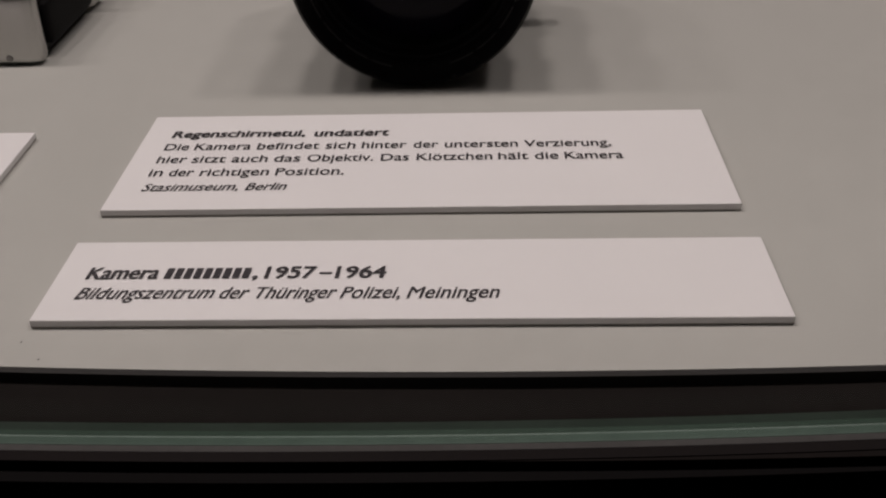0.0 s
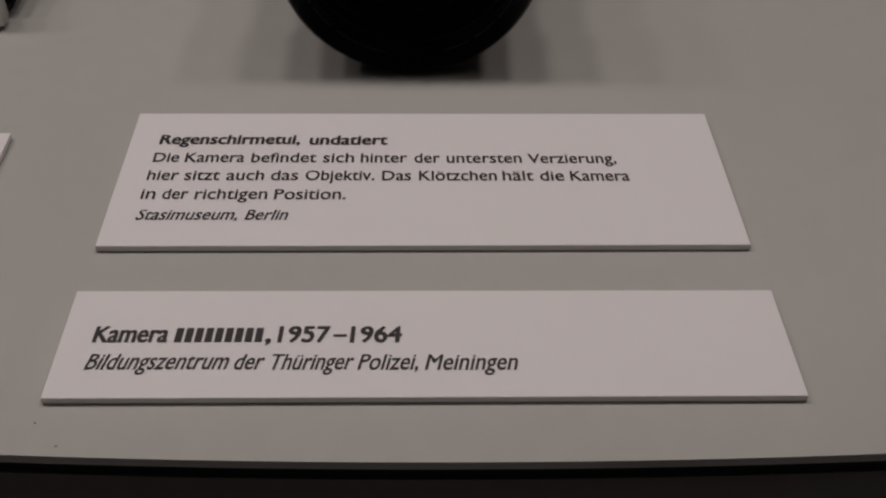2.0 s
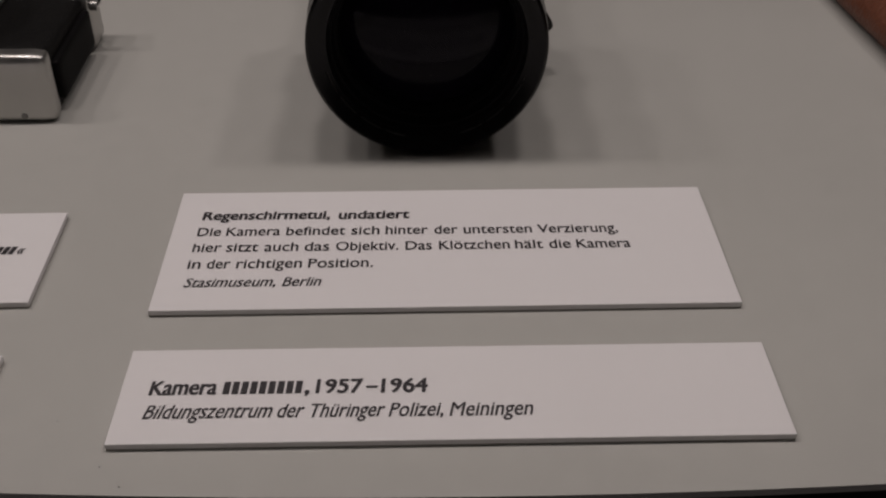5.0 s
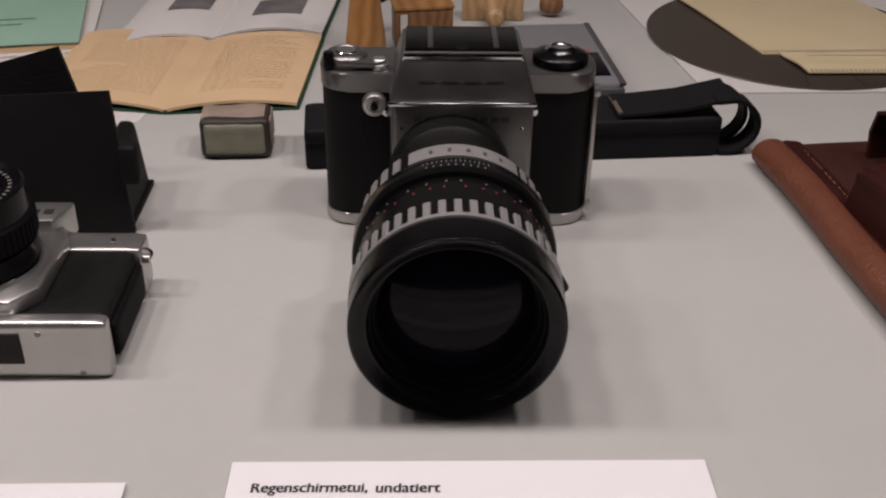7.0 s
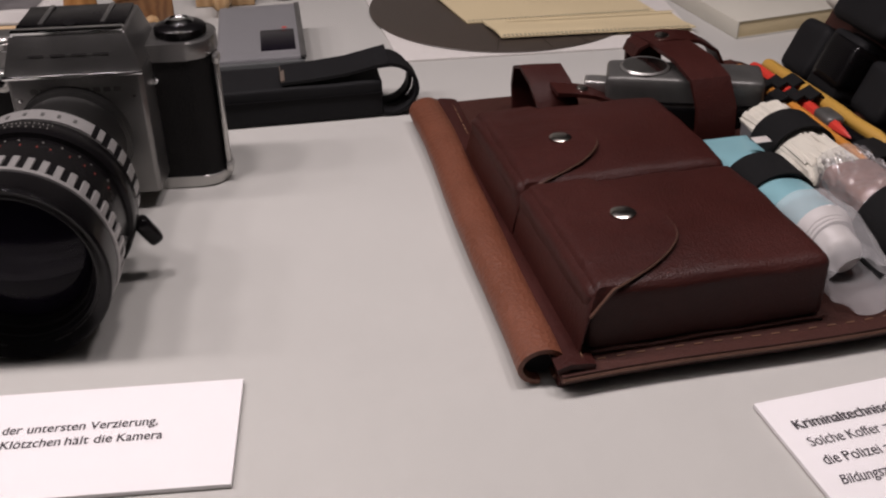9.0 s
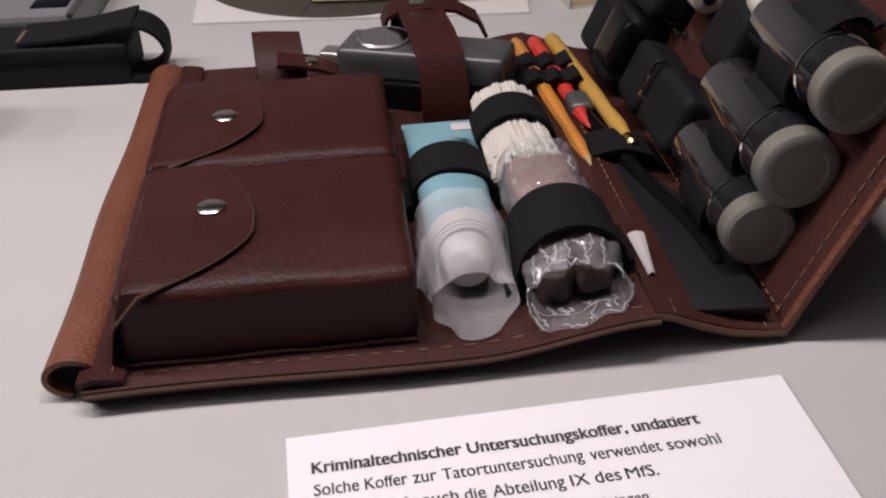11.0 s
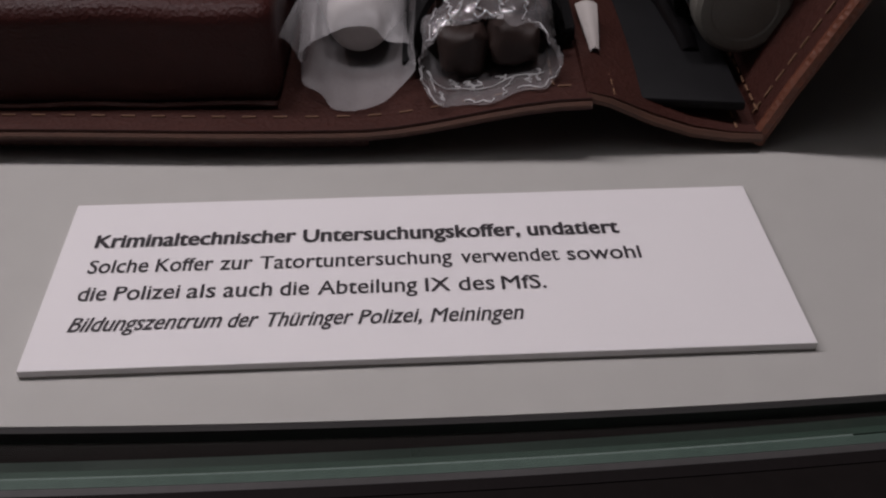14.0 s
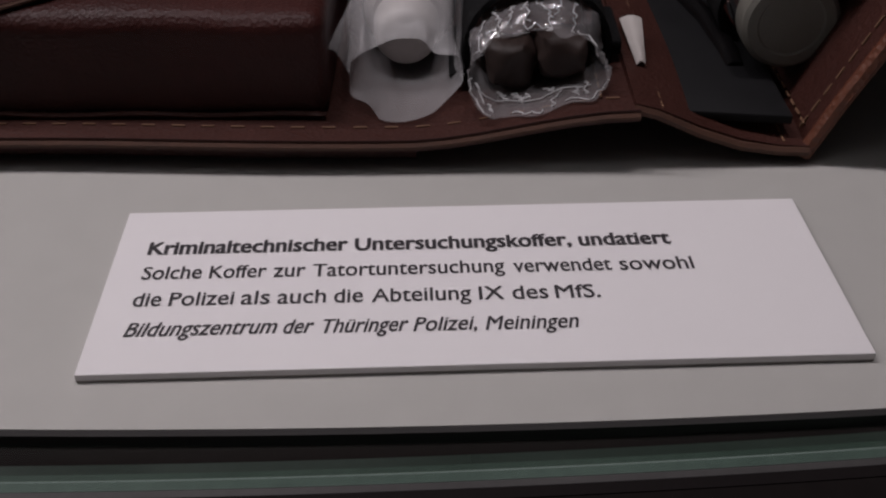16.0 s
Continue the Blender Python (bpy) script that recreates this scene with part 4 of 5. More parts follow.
# ---- grey recorder and black strap case ----
rec = thing("tape_recorder", "small grey plastic recorder with a dark window", "recorder", pose(0.1635, 0.4420, 0, 0, 0, 4.5))
part("housing", soft_box(0, 0.004, 0.0008, 0.0695, 0.137, 0.0285, 0.003, 8), M_GREY, rec)
part("front_plate", box(0.0005, 0.0, 0.0015, 0.0690, 0.005, 0.0250, 0.001), material("darker_grey_plastic", (0.10, 0.105, 0.105), 0.4), rec, "darker grey front plate")
part("window", box(0.0350, 0.018, 0.0282, 0.0625, 0.066, 0.0290, 0.0003), M_DARKGLASS, rec, "dark glossy window")
part("red_mark", box(0.053, 0.0700, 0.0283, 0.057, 0.0720, 0.0292, 0.0002), M_PENRED, rec, "small red mark")
part("edge_trim", box(0.0655, 0.002, 0.0265, 0.0700, 0.135, 0.0292, 0.0006), M_TORCH, rec)
sc = thing("strap_case", "long black case with looped carrying strap", "case", pose(0.005, 0.3635, 0, 0, 0, 4.8))
part("case", soft_box(0, 0, 0.0004, 0.286, 0.048, 0.0290, 0.003, 12, lambda p, u: p + 0.0006 * Vector(noise.noise_vector(p * 40))), M_RUBBER, sc, "black ribbed case")
part("lid_seam", box(0.002, -0.0012, 0.0195, 0.286, 0.001, 0.0205, 0.0003), M_MATT, sc)
part("flap", ribbon([(0.213, 0.0315), (0.232, 0.0325), (0.260, 0.0350), (0.282, 0.0395), (0.292, 0.0415)], 0.0022, 0.002, 0.034, "y", 5, lambda c: c + Vector((0, 0, 0.002 * (c.y / 0.034)))), M_RUBBER, sc, "black flap")
part("flap_trim", ribbon([(0.2125, 0.0330), (0.2155, 0.0334)], 0.0016, 0.0035, 0.0330, "y", 2), material("worn_brown_trim", (0.12, 0.09, 0.07), 0.6), sc)
for y0, y1, far in ((0.000, 0.017, 0.312), (0.019, 0.032, 0.309)):
    pts = [(0.280, 0.0400)]
    for k in range(13):
        a = radians(82 - 164 * k / 12)
        pts.append((far - 0.022 + 0.022 * math.cos(a), 0.0215 + 0.0195 * math.sin(a)))
    pts += [(0.286, 0.0035)]
    part("strap_loop", ribbon(pts, 0.0028, y0, y1, "y", 3), M_RUBBER, sc, "black looped strap")

# ---- record, sleeve, envelopes, book ----
sl = thing("record_sleeve", "plain white square paper record sleeve", "sleeve", pose(0.3070, 0.4970, 0, 0, 0, 1.8))
part("sleeve", prism([(0, 0), (0.2615, 0), (0.262, 0.262), (-0.030, 0.262)], 0.0002, 0.0018), M_PAPER, sl, smooth=False)
dc = thing("record", "dark brown flat record disc on white sleeve", "record", pose(0.4120, 0.6290, 0.0019))
grooves = [(0.127, 0), (0.1272, 0.0006), (0.1268, 0.0012), (0.124, 0.0014)]
for k in range(26):
    r = 0.122 - k * 0.003
    grooves += [(r, 0.0013), (r - 0.0012, 0.0015)]
part("disc", lathe(grooves + [(0.0, 0.0014)], 120), M_DISC, dc)
bms = []
for k, a in enumerate((-100, -78, -62)):
    bm = box(0.085, -0.0004, 0.00155, 0.125, 0.0004, 0.0017, 0)
    bm.transform(pose(0, 0, 0, 0, 0, a))
    bms.append(bm)
part("scratches", join(*bms), M_DKBROWN, dc, smooth=False)
for n, (x, y, rot, w, d, z) in enumerate(((0.3720, 0.5755, 2.2, 0.175, 0.22, 0.0036), (0.3970, 0.5297, 1.0, 0.172, 0.045, 0.0052))):
    en = thing("envelope", "cream paper envelope with a perforated edge", "envelope", pose(x, y, z, 0, 0, rot), group="envelopes")

    def skin(u, v, w=w, d=d, n=n):
        return Vector((-0.055 * v * d / 0.22 + w * u, d * v, 0.0014 + 0.0016 * math.sin(2.2 * u + 3 * v + n) * math.sin(math.pi * v)))

    part("paper", surface(skin, 14, 10, 0.0012), M_CREAM, en)
    bm = bmesh.new()
    for k in range(46):
        u = 0.015 + k * 0.021
        pts = [skin(u, 0.01), skin(u + 0.009, 0.01), skin(u + 0.009, 0.01 + 0.0035 / d), skin(u, 0.01 + 0.0035 / d)]
        bm.faces.new([bm.verts.new(p + Vector((0, 0, 0.0004))) for p in pts])
    part("perforation", bm, M_STONE, en, smooth=False)
    part("fold", ribbon([(0.01, 0.0038), (0.09, 0.0042), (w - 0.01, 0.0038)], 0.0006, d * 0.82, d * 0.84, "y", 2), M_CREAM, en)
bk = thing("book", "white paperback book with blue and yellow print", "book", pose(0.6005, 0.5134, 0, 0, 0, 14))
part("pages", box(0.001, 0.001, 0.0012, 0.125, 0.186, 0.0150, 0.0004), M_CREAM, bk)
part("front_cover", box(0, 0, 0.0150, 0.127, 0.188, 0.0160, 0.0004), M_COVER, bk)
part("back_cover", box(0, 0, 0.0002, 0.127, 0.188, 0.0012, 0.0003), M_COVER, bk)
part("spine", box(-0.0012, 0, 0.0002, 0.0004, 0.188, 0.0160, 0.0004), M_COVER, bk)


def band_arc(cx, cy, r0, r1, a0, a1, z):
    bm = bmesh.new()
    rows = [[bm.verts.new((cx + r * math.cos(radians(a)), cy + r * math.sin(radians(a)), z)) for r in (r0, r1)] for a in np.linspace(a0, a1, 24)]
    for p, q in zip(rows, rows[1:]):
        bm.faces.new((p[0], p[1], q[1], q[0]))
    return bm


part("blue_arc", band_arc(0.076, 0.083, 0.028, 0.046, 150, 340, 0.0164), M_BLUEINK, bk, "blue printed arc", smooth=False)
part("yellow_disc", band_arc(0.040, 0.135, 0.0, 0.030, 0, 360, 0.0164), M_YELINK, bk, "yellow printed disc", smooth=False)
part("red_disc", band_arc(0.085, 0.138, 0.0, 0.018, 0, 360, 0.0165), M_PENRED, bk, "red printed disc", smooth=False)


# ---- the leather kit case, laid open ----
CASE = pose(0.345, 0.045, 0, 0, 0, 8.0)
LEAN = radians(65)
UP, OUT = Vector((math.cos(LEAN), 0, math.sin(LEAN))), Vector((-math.sin(LEAN), 0, math.cos(LEAN)))
HINGE = Vector((0.3225, 0, 0.004))


def lid_point(s, y, off):
    return HINGE + UP * s + OUT * off + Vector((0, y, 0))


def rise(x):
    """Height of the base panel's upper side: it lifts off the board towards the fold."""
    t = max(0.0, min(1.0, (x - 0.185) / 0.08))
    return 0.0115 + 0.011 * t * t * (3 - 2 * t)


def stitches(name, parent, points, length=0.0042, gap=0.0022, r=0.00042):
    """Dashes of thread along a line of points."""
    bms = []
    for p, q in zip(points, points[1:]):
        p, q = Vector(p), Vector(q)
        d, run = (q - p).normalized(), (q - p).length
        k = 0.0
        while k + length < run:
            bms.append(rod(p + d * k, p + d * (k + length), r, 5))
            k += length + gap
    return part(name, join(*bms), M_THREAD, parent, "tan stitching")


def kit_case():
    ob = thing("leather_case", "open brown leather kit case with pockets and loops", "case", CASE)
    wave = lambda c: c + Vector(((0.006 + 0.037 * c.y) * max(0, 1 - c.x / 0.15), 0.0012 * math.sin(c.x * 30), 0.0006 * math.sin(c.y * 25 + c.x * 14)))
    xs = [0.012 + 0.252 * k / 24 for k in range(25)]
    part("base_panel", ribbon([(x, rise(x) - 0.0022) for x in xs], 0.0044, 0.0, 0.333, "y", 20, wave), M_LEATHER_IN, ob, "smooth brown leather base panel")
    part("under_panel", ribbon([(x, 0.0046) for x in xs[:-7]], 0.0030, 0.004, 0.331, "y", 12, wave), M_LEATHER, ob)
    part("lining", ribbon([(x, 0.0014) for x in xs[:-7]], 0.0022, 0.007, 0.329, "y", 12, wave), M_LEATHER, ob)
    part("raw_edge", tube([wave(Vector((x, -0.0002, rise(x) - 0.0022))) for x in xs], 0.0012, 6), M_RAW, ob, "pale cut leather edge")
    # rolled spine, an open tube; a black rod inside gives it a dark mouth
    pts = []
    for k in range(19):
        a = radians(-60 + 325 * k / 18)
        pts.append((0.0040 + 0.0112 * math.cos(a), 0.0100 + 0.0088 * math.sin(a)))
    part("spine_roll", ribbon(pts[::-1], 0.0026, 0.012, 0.330, "y", 26, lambda c: c + Vector((0.0065 + 0.035 * c.y + 0.0008 * math.sin(c.y * 31), 0, 0.0006 * math.sin(c.y * 47 + 1)))), M_TAN, ob, "tan rolled leather spine")
    # matt black filler in place of the shade inside the roll
    part("spine_mouth_shade", rod((0.0110, 0.018, 0.0098), (0.0221, 0.328, 0.0098), 0.0070, 16), M_MATT, ob)
    part("spine_welt", ribbon([(0.0100, 0.0132), (0.0170, 0.0150), (0.0260, 0.0138), (0.0300, 0.0125)], 0.0030, 0.002, 0.331, "y", 20, wave), M_LEATHER, ob, "stitched leather welt")
    stitches("spine_stitching", ob, [(0.0295 + 0.032 * (0.008 + 0.02 * k), 0.008 + 0.02 * k, 0.0156 + 0.0006 * math.sin(k)) for k in range(17)], 0.004, 0.002)
    stitches("front_stitching", ob, [wave(Vector((x, 0.0085, rise(x) + 0.0002))) for x in xs[1:]], 0.0045, 0.0022)
    stitches("side_stitching", ob, [(0.252, 0.010 + 0.02 * k, rise(0.252) + 0.0003) for k in range(16)])

    # two bulging pockets
    def bulge(p, u, y0, y1, tall):
        q = p.copy()
        top = max(0.0, u.z)
        q.z += top * 0.0030 * (1 - u.x * u.x) * (1 - u.y * u.y) - top * 0.0022 * (u.y + 0.4) ** 2
        q += 0.0011 * Vector(noise.noise_vector(p * 38)) * (0.4 + 0.6 * top)
        if u.z < 0:
            q.z = max(q.z, 0.0118)
        return q

    for n, (y0, y1, tall) in enumerate(((0.014, 0.131, 0.0490), (0.132, 0.244, 0.0455))):
        pk = part("pocket", soft_box(0.0330, y0, 0.0117, 0.1610, y1, tall, 0.0060, 22, lambda p, u: bulge(p, u, y0, y1, tall)), M_LEATHER, ob, "bulging dark brown leather pocket")
        part("pocket_hem", tube([(0.034 + 0.126 * k / 16, y0 - 0.0006, 0.0136 + 0.0004 * math.sin(k)) for k in range(17)], 0.0011, 6), M_LEATHER_IN, pk)

        # the flap lies over the pocket's left half and ends in a long S curve
        def flap(u, v, y0=y0, y1=y1, tall=tall, n=n):
            y = y0 - 0.0025 + (y1 - y0 - 0.002) * v
            if v < 0.58:
                reach = 0.034 + 0.058 * (math.sin(math.pi / 2 * min(1, v / 0.36)) ** 0.66)
            else:
                reach = 0.092 - 0.020 * ((v - 0.58) / 0.42) ** 1.5
            if v > 0.46:
                reach -= 0.004 * math.sin(math.pi * (v - 0.46) / 0.54)
            x = 0.0290 + (reach - 0.0290) * u
            bx, by = (x - 0.097) / 0.064, (y - (y0 + y1) / 2) / ((y1 - y0) / 2)
            by = max(-1, min(1, by))
            z = tall + 0.0022 + 0.0030 * max(0, 1 - bx * bx) * (1 - by * by) - 0.0022 * (by + 0.4) ** 2
            edge = max(0, 1 - (x - 0.0290) / 0.011)
            z -= edge ** 2 * (tall - 0.016)
            z += 0.0016 * (u ** 3) * math.sin(math.pi * min(1, v / 0.6)) + 0.0006 * noise.noise(Vector((x * 60, y * 60, n)))
            front = max(0, 1 - v / 0.06)
            z -= front ** 2 * 0.004
            return Vector((x, y, z))

        fl = part("flap", surface(flap, 22, 34, 0.0022), M_LEATHER, pk, "curved leather closing flap")
        part("flap_edge", tube([flap(1, v) + Vector((0, 0, -0.0010)) for v in np.linspace(0.0, 1, 50)], 0.0008, 6), M_RAW, pk, "worn pale flap edge")
        at = flap(0.92, 0.53) if n == 0 else flap(0.90, 0.42)
        part("snap", lathe([(0.0068, 0), (0.0068, 0.0005), (0.0058, 0.0012), (0.0032, 0.0017), (0, 0.0018)], 32, pose(0.0725, at.y, flap(0.78, 0.55).z + 0.0004)), M_SNAP, pk, "shiny nickel snap")

    # loop straps at the back
    arch = [(0.308, 0.012), (0.311, 0.030), (0.3075, 0.0450), (0.296, 0.0495), (0.279, 0.0440), (0.266, 0.0340), (0.262, 0.0240)]
    part("loop_strap", ribbon(arch, 0.0026, 0.082, 0.112, "x", 7, lambda c: c + Vector((0.10 * (0.30 - c.y), 0, -0.08 * max(0, c.x - 0.09)))), M_LEATHER, ob, "short brown leather loop strap")
    part("snap", lathe([(0.0042, 0), (0.0038, 0.0008), (0, 0.0013)], 24, pose(0.1190, 0.2680, 0.0405, 0, 8, 0)), M_SNAP, ob)
    part("strap_tongue", ribbon([(0.0980, 0.0425), (0.110, 0.0408), (0.124, 0.0375), (0.138, 0.0320), (0.143, 0.024)], 0.0026, 0.257, 0.278, "y", 4), M_LEATHER, ob, "leather tongue of the loop strap")
    arch = [(0.322, 0.012), (0.324, 0.040), (0.316, 0.0570), (0.290, 0.0600), (0.255, 0.0580), (0.232, 0.0520), (0.221, 0.036), (0.219, 0.0125)]
    part("torch_strap", ribbon(arch, 0.0028, 0.172, 0.200, "x", 6, lambda c: c + Vector((0.10 * (0.325 - c.y), 0, 0.0010 * math.sin(c.y * 60)))), M_LEATHER, ob, "wide brown leather torch strap")
    part("cross_strap", ribbon([(0.166, 0.0480), (0.169, 0.0550), (0.177, 0.0590), (0.194, 0.0602), (0.212, 0.0580), (0.226, 0.0500), (0.231, 0.040)], 0.0024, 0.291, 0.313, "y", 4, lambda c: c + Vector((0, -0.10 * (c.x - 0.166), 0))), M_LEATHER, ob, "brown leather strap end")
    part("snap", lathe([(0.0052, 0), (0.0048, 0.001), (0, 0.0017)], 24, pose(0.1880, 0.2980, 0.0612)), M_SNAP, ob)

    # narrow middle panel and the leaning lid
    mid = [(0.262, 0.0213), (0.270, 0.0190), (0.285, 0.0120), (0.299, 0.0072), (0.312, 0.0052), (0.3225, 0.0050)]
    part("middle_panel", ribbon(mid, 0.0040, 0.004, 0.331, "y", 14, lambda c: c + Vector((0, 0.0010 * math.sin(c.x * 70), 0.0006 * math.sin(c.y * 30)))), M_LEATHER_IN, ob, "narrow folded leather panel")
    part("middle_edge", tube([(x, 0.0038, z) for x, z in mid], 0.0017, 6), M_RAW, ob, "pale cut leather edge")
    stitches("fold_stitching", ob, [(0.272, 0.006 + 0.02 * k, 0.0202) for k in range(17)])
    stitches("fold_stitching", ob, [(0.3145, 0.006 + 0.02 * k, 0.0074) for k in range(17)])
    pts = [(HINGE + UP * s + OUT * o) for s, o in ((-0.002, 0.0), (0.02, 0.0006), (0.06, 0.0), (0.11, -0.0008), (0.165, 0.0))]
    part("lid", ribbon([(p.x, p.z) for p in pts], 0.0050, 0.006, 0.333, "y", 16, lambda c: c + Vector((0.0008 * math.sin(c.y * 22), 0, 0))), M_LEATHER_IN, ob, "brown leather lid leaning upwards")
    part("lid_edge", tube([p + Vector((0, 0.0060, 0)) for p in pts], 0.0028, 8), M_TAN, ob, "tan rolled lid edge")
    stitches("lid_stitching", ob, [lid_point(s, 0.0135, 0.0030) for s in (0.004, 0.05, 0.10, 0.16)], 0.0045, 0.0022)
    stitches("lid_stitching", ob, [lid_point(0.006, 0.012, 0.0032), lid_point(0.006, 0.33, 0.0032)])
    return ob


case = kit_case()


def loop_band(name, parent, r, y0, y1, m, label="wide black elastic loop", a0=-15, a1=195, th=0.0020, foot=0.006):
    """A band that arches over a round thing."""
    pts = [(r * math.cos(radians(a0)) + foot, r * math.sin(radians(a0)) - 0.003)]
    pts += [(r * math.cos(radians(a0 + (a1 - a0) * k / 22)), r * math.sin(radians(a0 + (a1 - a0) * k / 22))) for k in range(23)]
    pts += [(r * math.cos(radians(a1)) - foot, r * math.sin(radians(a1)) - 0.003)]
    bm = ribbon(pts, th, y0, y1, "y", 4)
    bm.transform(m)
    return part(name, bm, M_ELASTIC, parent, label)


def crumple(amount, freq, seed):
    return lambda p, u: p + amount * Vector(noise.noise_vector(p * freq + Vector((seed, 0, 0)))) + amount * 0.5 * Vector(noise.noise_vector(p * freq * 2.7 + Vector((seed, 5, 0))))


# ---- blue tube in a milky bag ----
tb = thing("blue_tube", "pale blue squeeze tube with white screw cap", "tube", CASE)


def tube_skin(u, v):
    y = 0.194 - 0.128 * v
    flat = max(0.0, 1 - v * 1.15)
    w, hgt = 0.0172 + 0.0030 * flat, 0.0140 * (1 - flat * 0.80)
    a = 2 * math.pi * u
    x = 0.1870 + 0.002 * (1 - v) + w * math.copysign(abs(math.cos(a)) ** (1 - 0.3 * flat), math.cos(a))
    z = 0.0285 - 0.004 * flat + hgt * math.sin(a) + 0.0008 * noise.noise(Vector((x * 80, y * 80, 0)))
    return Vector((x, y, z))


part("tube_body", surface(tube_skin, 40, 20), M_BLUE, tb, "pale blue tube body")
part("crimp", box(0.168, 0.193, 0.0225, 0.2085, 0.199, 0.0255, 0.0006), M_BLUE, tb)
part("paper_label", box(0.1930, 0.158, 0.0395, 0.2035, 0.166, 0.0402, 0.0002), M_CAP, tb)
part("shoulder", lathe([(0.0170, 0), (0.0160, 0.004), (0.0150, 0.0055), (0.0150, 0.0070), (0.0143, 0.0075), (0.0143, 0.0095), (0.0136, 0.0100), (0.0136, 0.0120)], 40, pose(0.1868, 0.0675, 0.0285, 90)), M_CAP, tb, "ringed white shoulder")
part("cap", lathe([(0.0118, 0), (0.0121, 0.002), (0.0112, 0.0135), (0.0100, 0.0165), (0.0075, 0.0180), (0.0040, 0.0184), (0, 0.0185)], 40, pose(0.1864, 0.0590, 0.0280, 90)), M_CAP, tb, "white screw cap")

mb = thing("milky_bag", "milky crumpled plastic bag round the tube cap", "plastic bag", CASE)


def bag_skin(u, v):
    """An open bag: a flattened, wrinkled sleeve."""
    a = 2 * math.pi * u
    y = 0.086 - (0.0655 - 0.0085 * math.sin(a) + 0.0022 * math.sin(3 * a) + 0.0016 * math.cos(5 * a)) * v
    w = 0.0202 + 0.0008 * math.sin(5 * v)
    drop = max(0, (v - 0.35) / 0.65)
    hgt = 0.0165 * (1 - 0.42 * drop ** 1.6)
    x = 0.1860 + w * math.copysign(abs(math.cos(a)) ** 0.8, math.cos(a))
    z = 0.0295 - 0.0068 * drop ** 1.8 + hgt * math.sin(a)
    wob = 0.0014 * noise.noise(Vector((x * 110, y * 55, 3))) + 0.0009 * math.sin(a * 7 + 4 * v) * v
    ragged = 0.0016 * v ** 6 * math.sin(5 * a + 1) + 0.004 * v ** 4 * math.cos(a) ** 2
    return Vector((x + wob, y + ragged, max(z + wob, rise(x) + 0.0015)))


part("bag", surface(bag_skin, 64, 48), M_MILKY, mb)
part("bag_corner", surface(lambda u, v: Vector((0.1670 - 0.008 * u + 0.004 * v, 0.030 + 0.030 * v - 0.006 * u, 0.020 + 0.012 * math.sin(2 * u + v) + 0.006 * v)), 8, 10), M_MILKY, mb, "folded white bag corner")
loop_band("elastic_loop", case, 0.0205, 0.114, 0.144, pose(0.1880, 0, 0.0255) @ Matrix.Diagonal((1, 1, 0.74, 1)))

# ---- brown stick in a clear bag ----
M_STICK = material("brown_sealing_wax", (0.032, 0.015, 0.011), 0.6, var=0.5, scale=70)
st = thing("brown_sealing_sticks", "pair of dark brown sticks in clear film", "sticks", CASE)
for dx, dz in ((-0.0085, 0.0), (0.0090, 0.002)):
    part("stick", soft_box(0.2310 + dx - 0.0082, 0.021, 0.0195 + dz, 0.2310 + dx + 0.0082, 0.118, 0.0350 + dz, 0.0040, 10, crumple(0.0024, 90, 2 + 40 * dx)), M_STICK, st, "dark brown stick")
part("wrapper", soft_box(0.2140, 0.033, 0.0185, 0.2480, 0.120, 0.0430, 0.006, 10, crumple(0.0012, 70, 5)), material("pinkish_brown_paper", (0.24, 0.12, 0.095), 0.55, var=0.4, scale=70), st, "pinkish brown paper wrapper")
cb = thing("clear_bag", "clear crumpled plastic film bag with shiny creases", "plastic bag", CASE)


def film_skin(u, v):
    a = 2 * math.pi * u
    low = max(0.0, -math.sin(a))
    lip = max(0.0, (v - 0.74) / 0.26)
    y = 0.126 - (0.1115 + 0.0105 * low - 0.004 * math.cos(a) * low) * v
    w = 0.0206 + 0.0030 * max(0, v - 0.62) - 0.004 * max(0, 0.3 - v) + 0.0062 * low * lip
    hgt = 0.0170 * (1 - 0.16 * lip)
    x = 0.2310 + w * math.cos(a)
    z = 0.0320 - 0.0030 * lip + hgt * math.sin(a)
    p = Vector((x * 75, y * 75, z * 75))
    c = noise.noise(p) + 0.6 * abs(noise.noise(p * 2.3)) + 0.35 * abs(noise.noise(p * 4.9))
    k = 0.0032 * c
    return Vector((x + k * math.cos(a), y + 0.0016 * lip * math.sin(9 * a), max(z + k, rise(min(x, 0.262)) + 0.0012)))


part("film", surface(film_skin, 96, 80), M_FILM, cb)
rnd = random.Random(11)


def glint_crease(u0, v0, du, dv, r, wob=0.006):
    n = 12
    ph = rnd.uniform(0, 6)
    line = [film_skin(u0 + du * k / n + wob * math.sin(k * 1.7 + ph), min(1.0, v0 + dv * k / n + 0.008 * math.sin(k * 1.1 + ph))) + Vector((0, -0.0003, 0.0005)) for k in range(n + 1)]
    part("glint_crease", tube(line, r, 5), M_CREASE, cb)


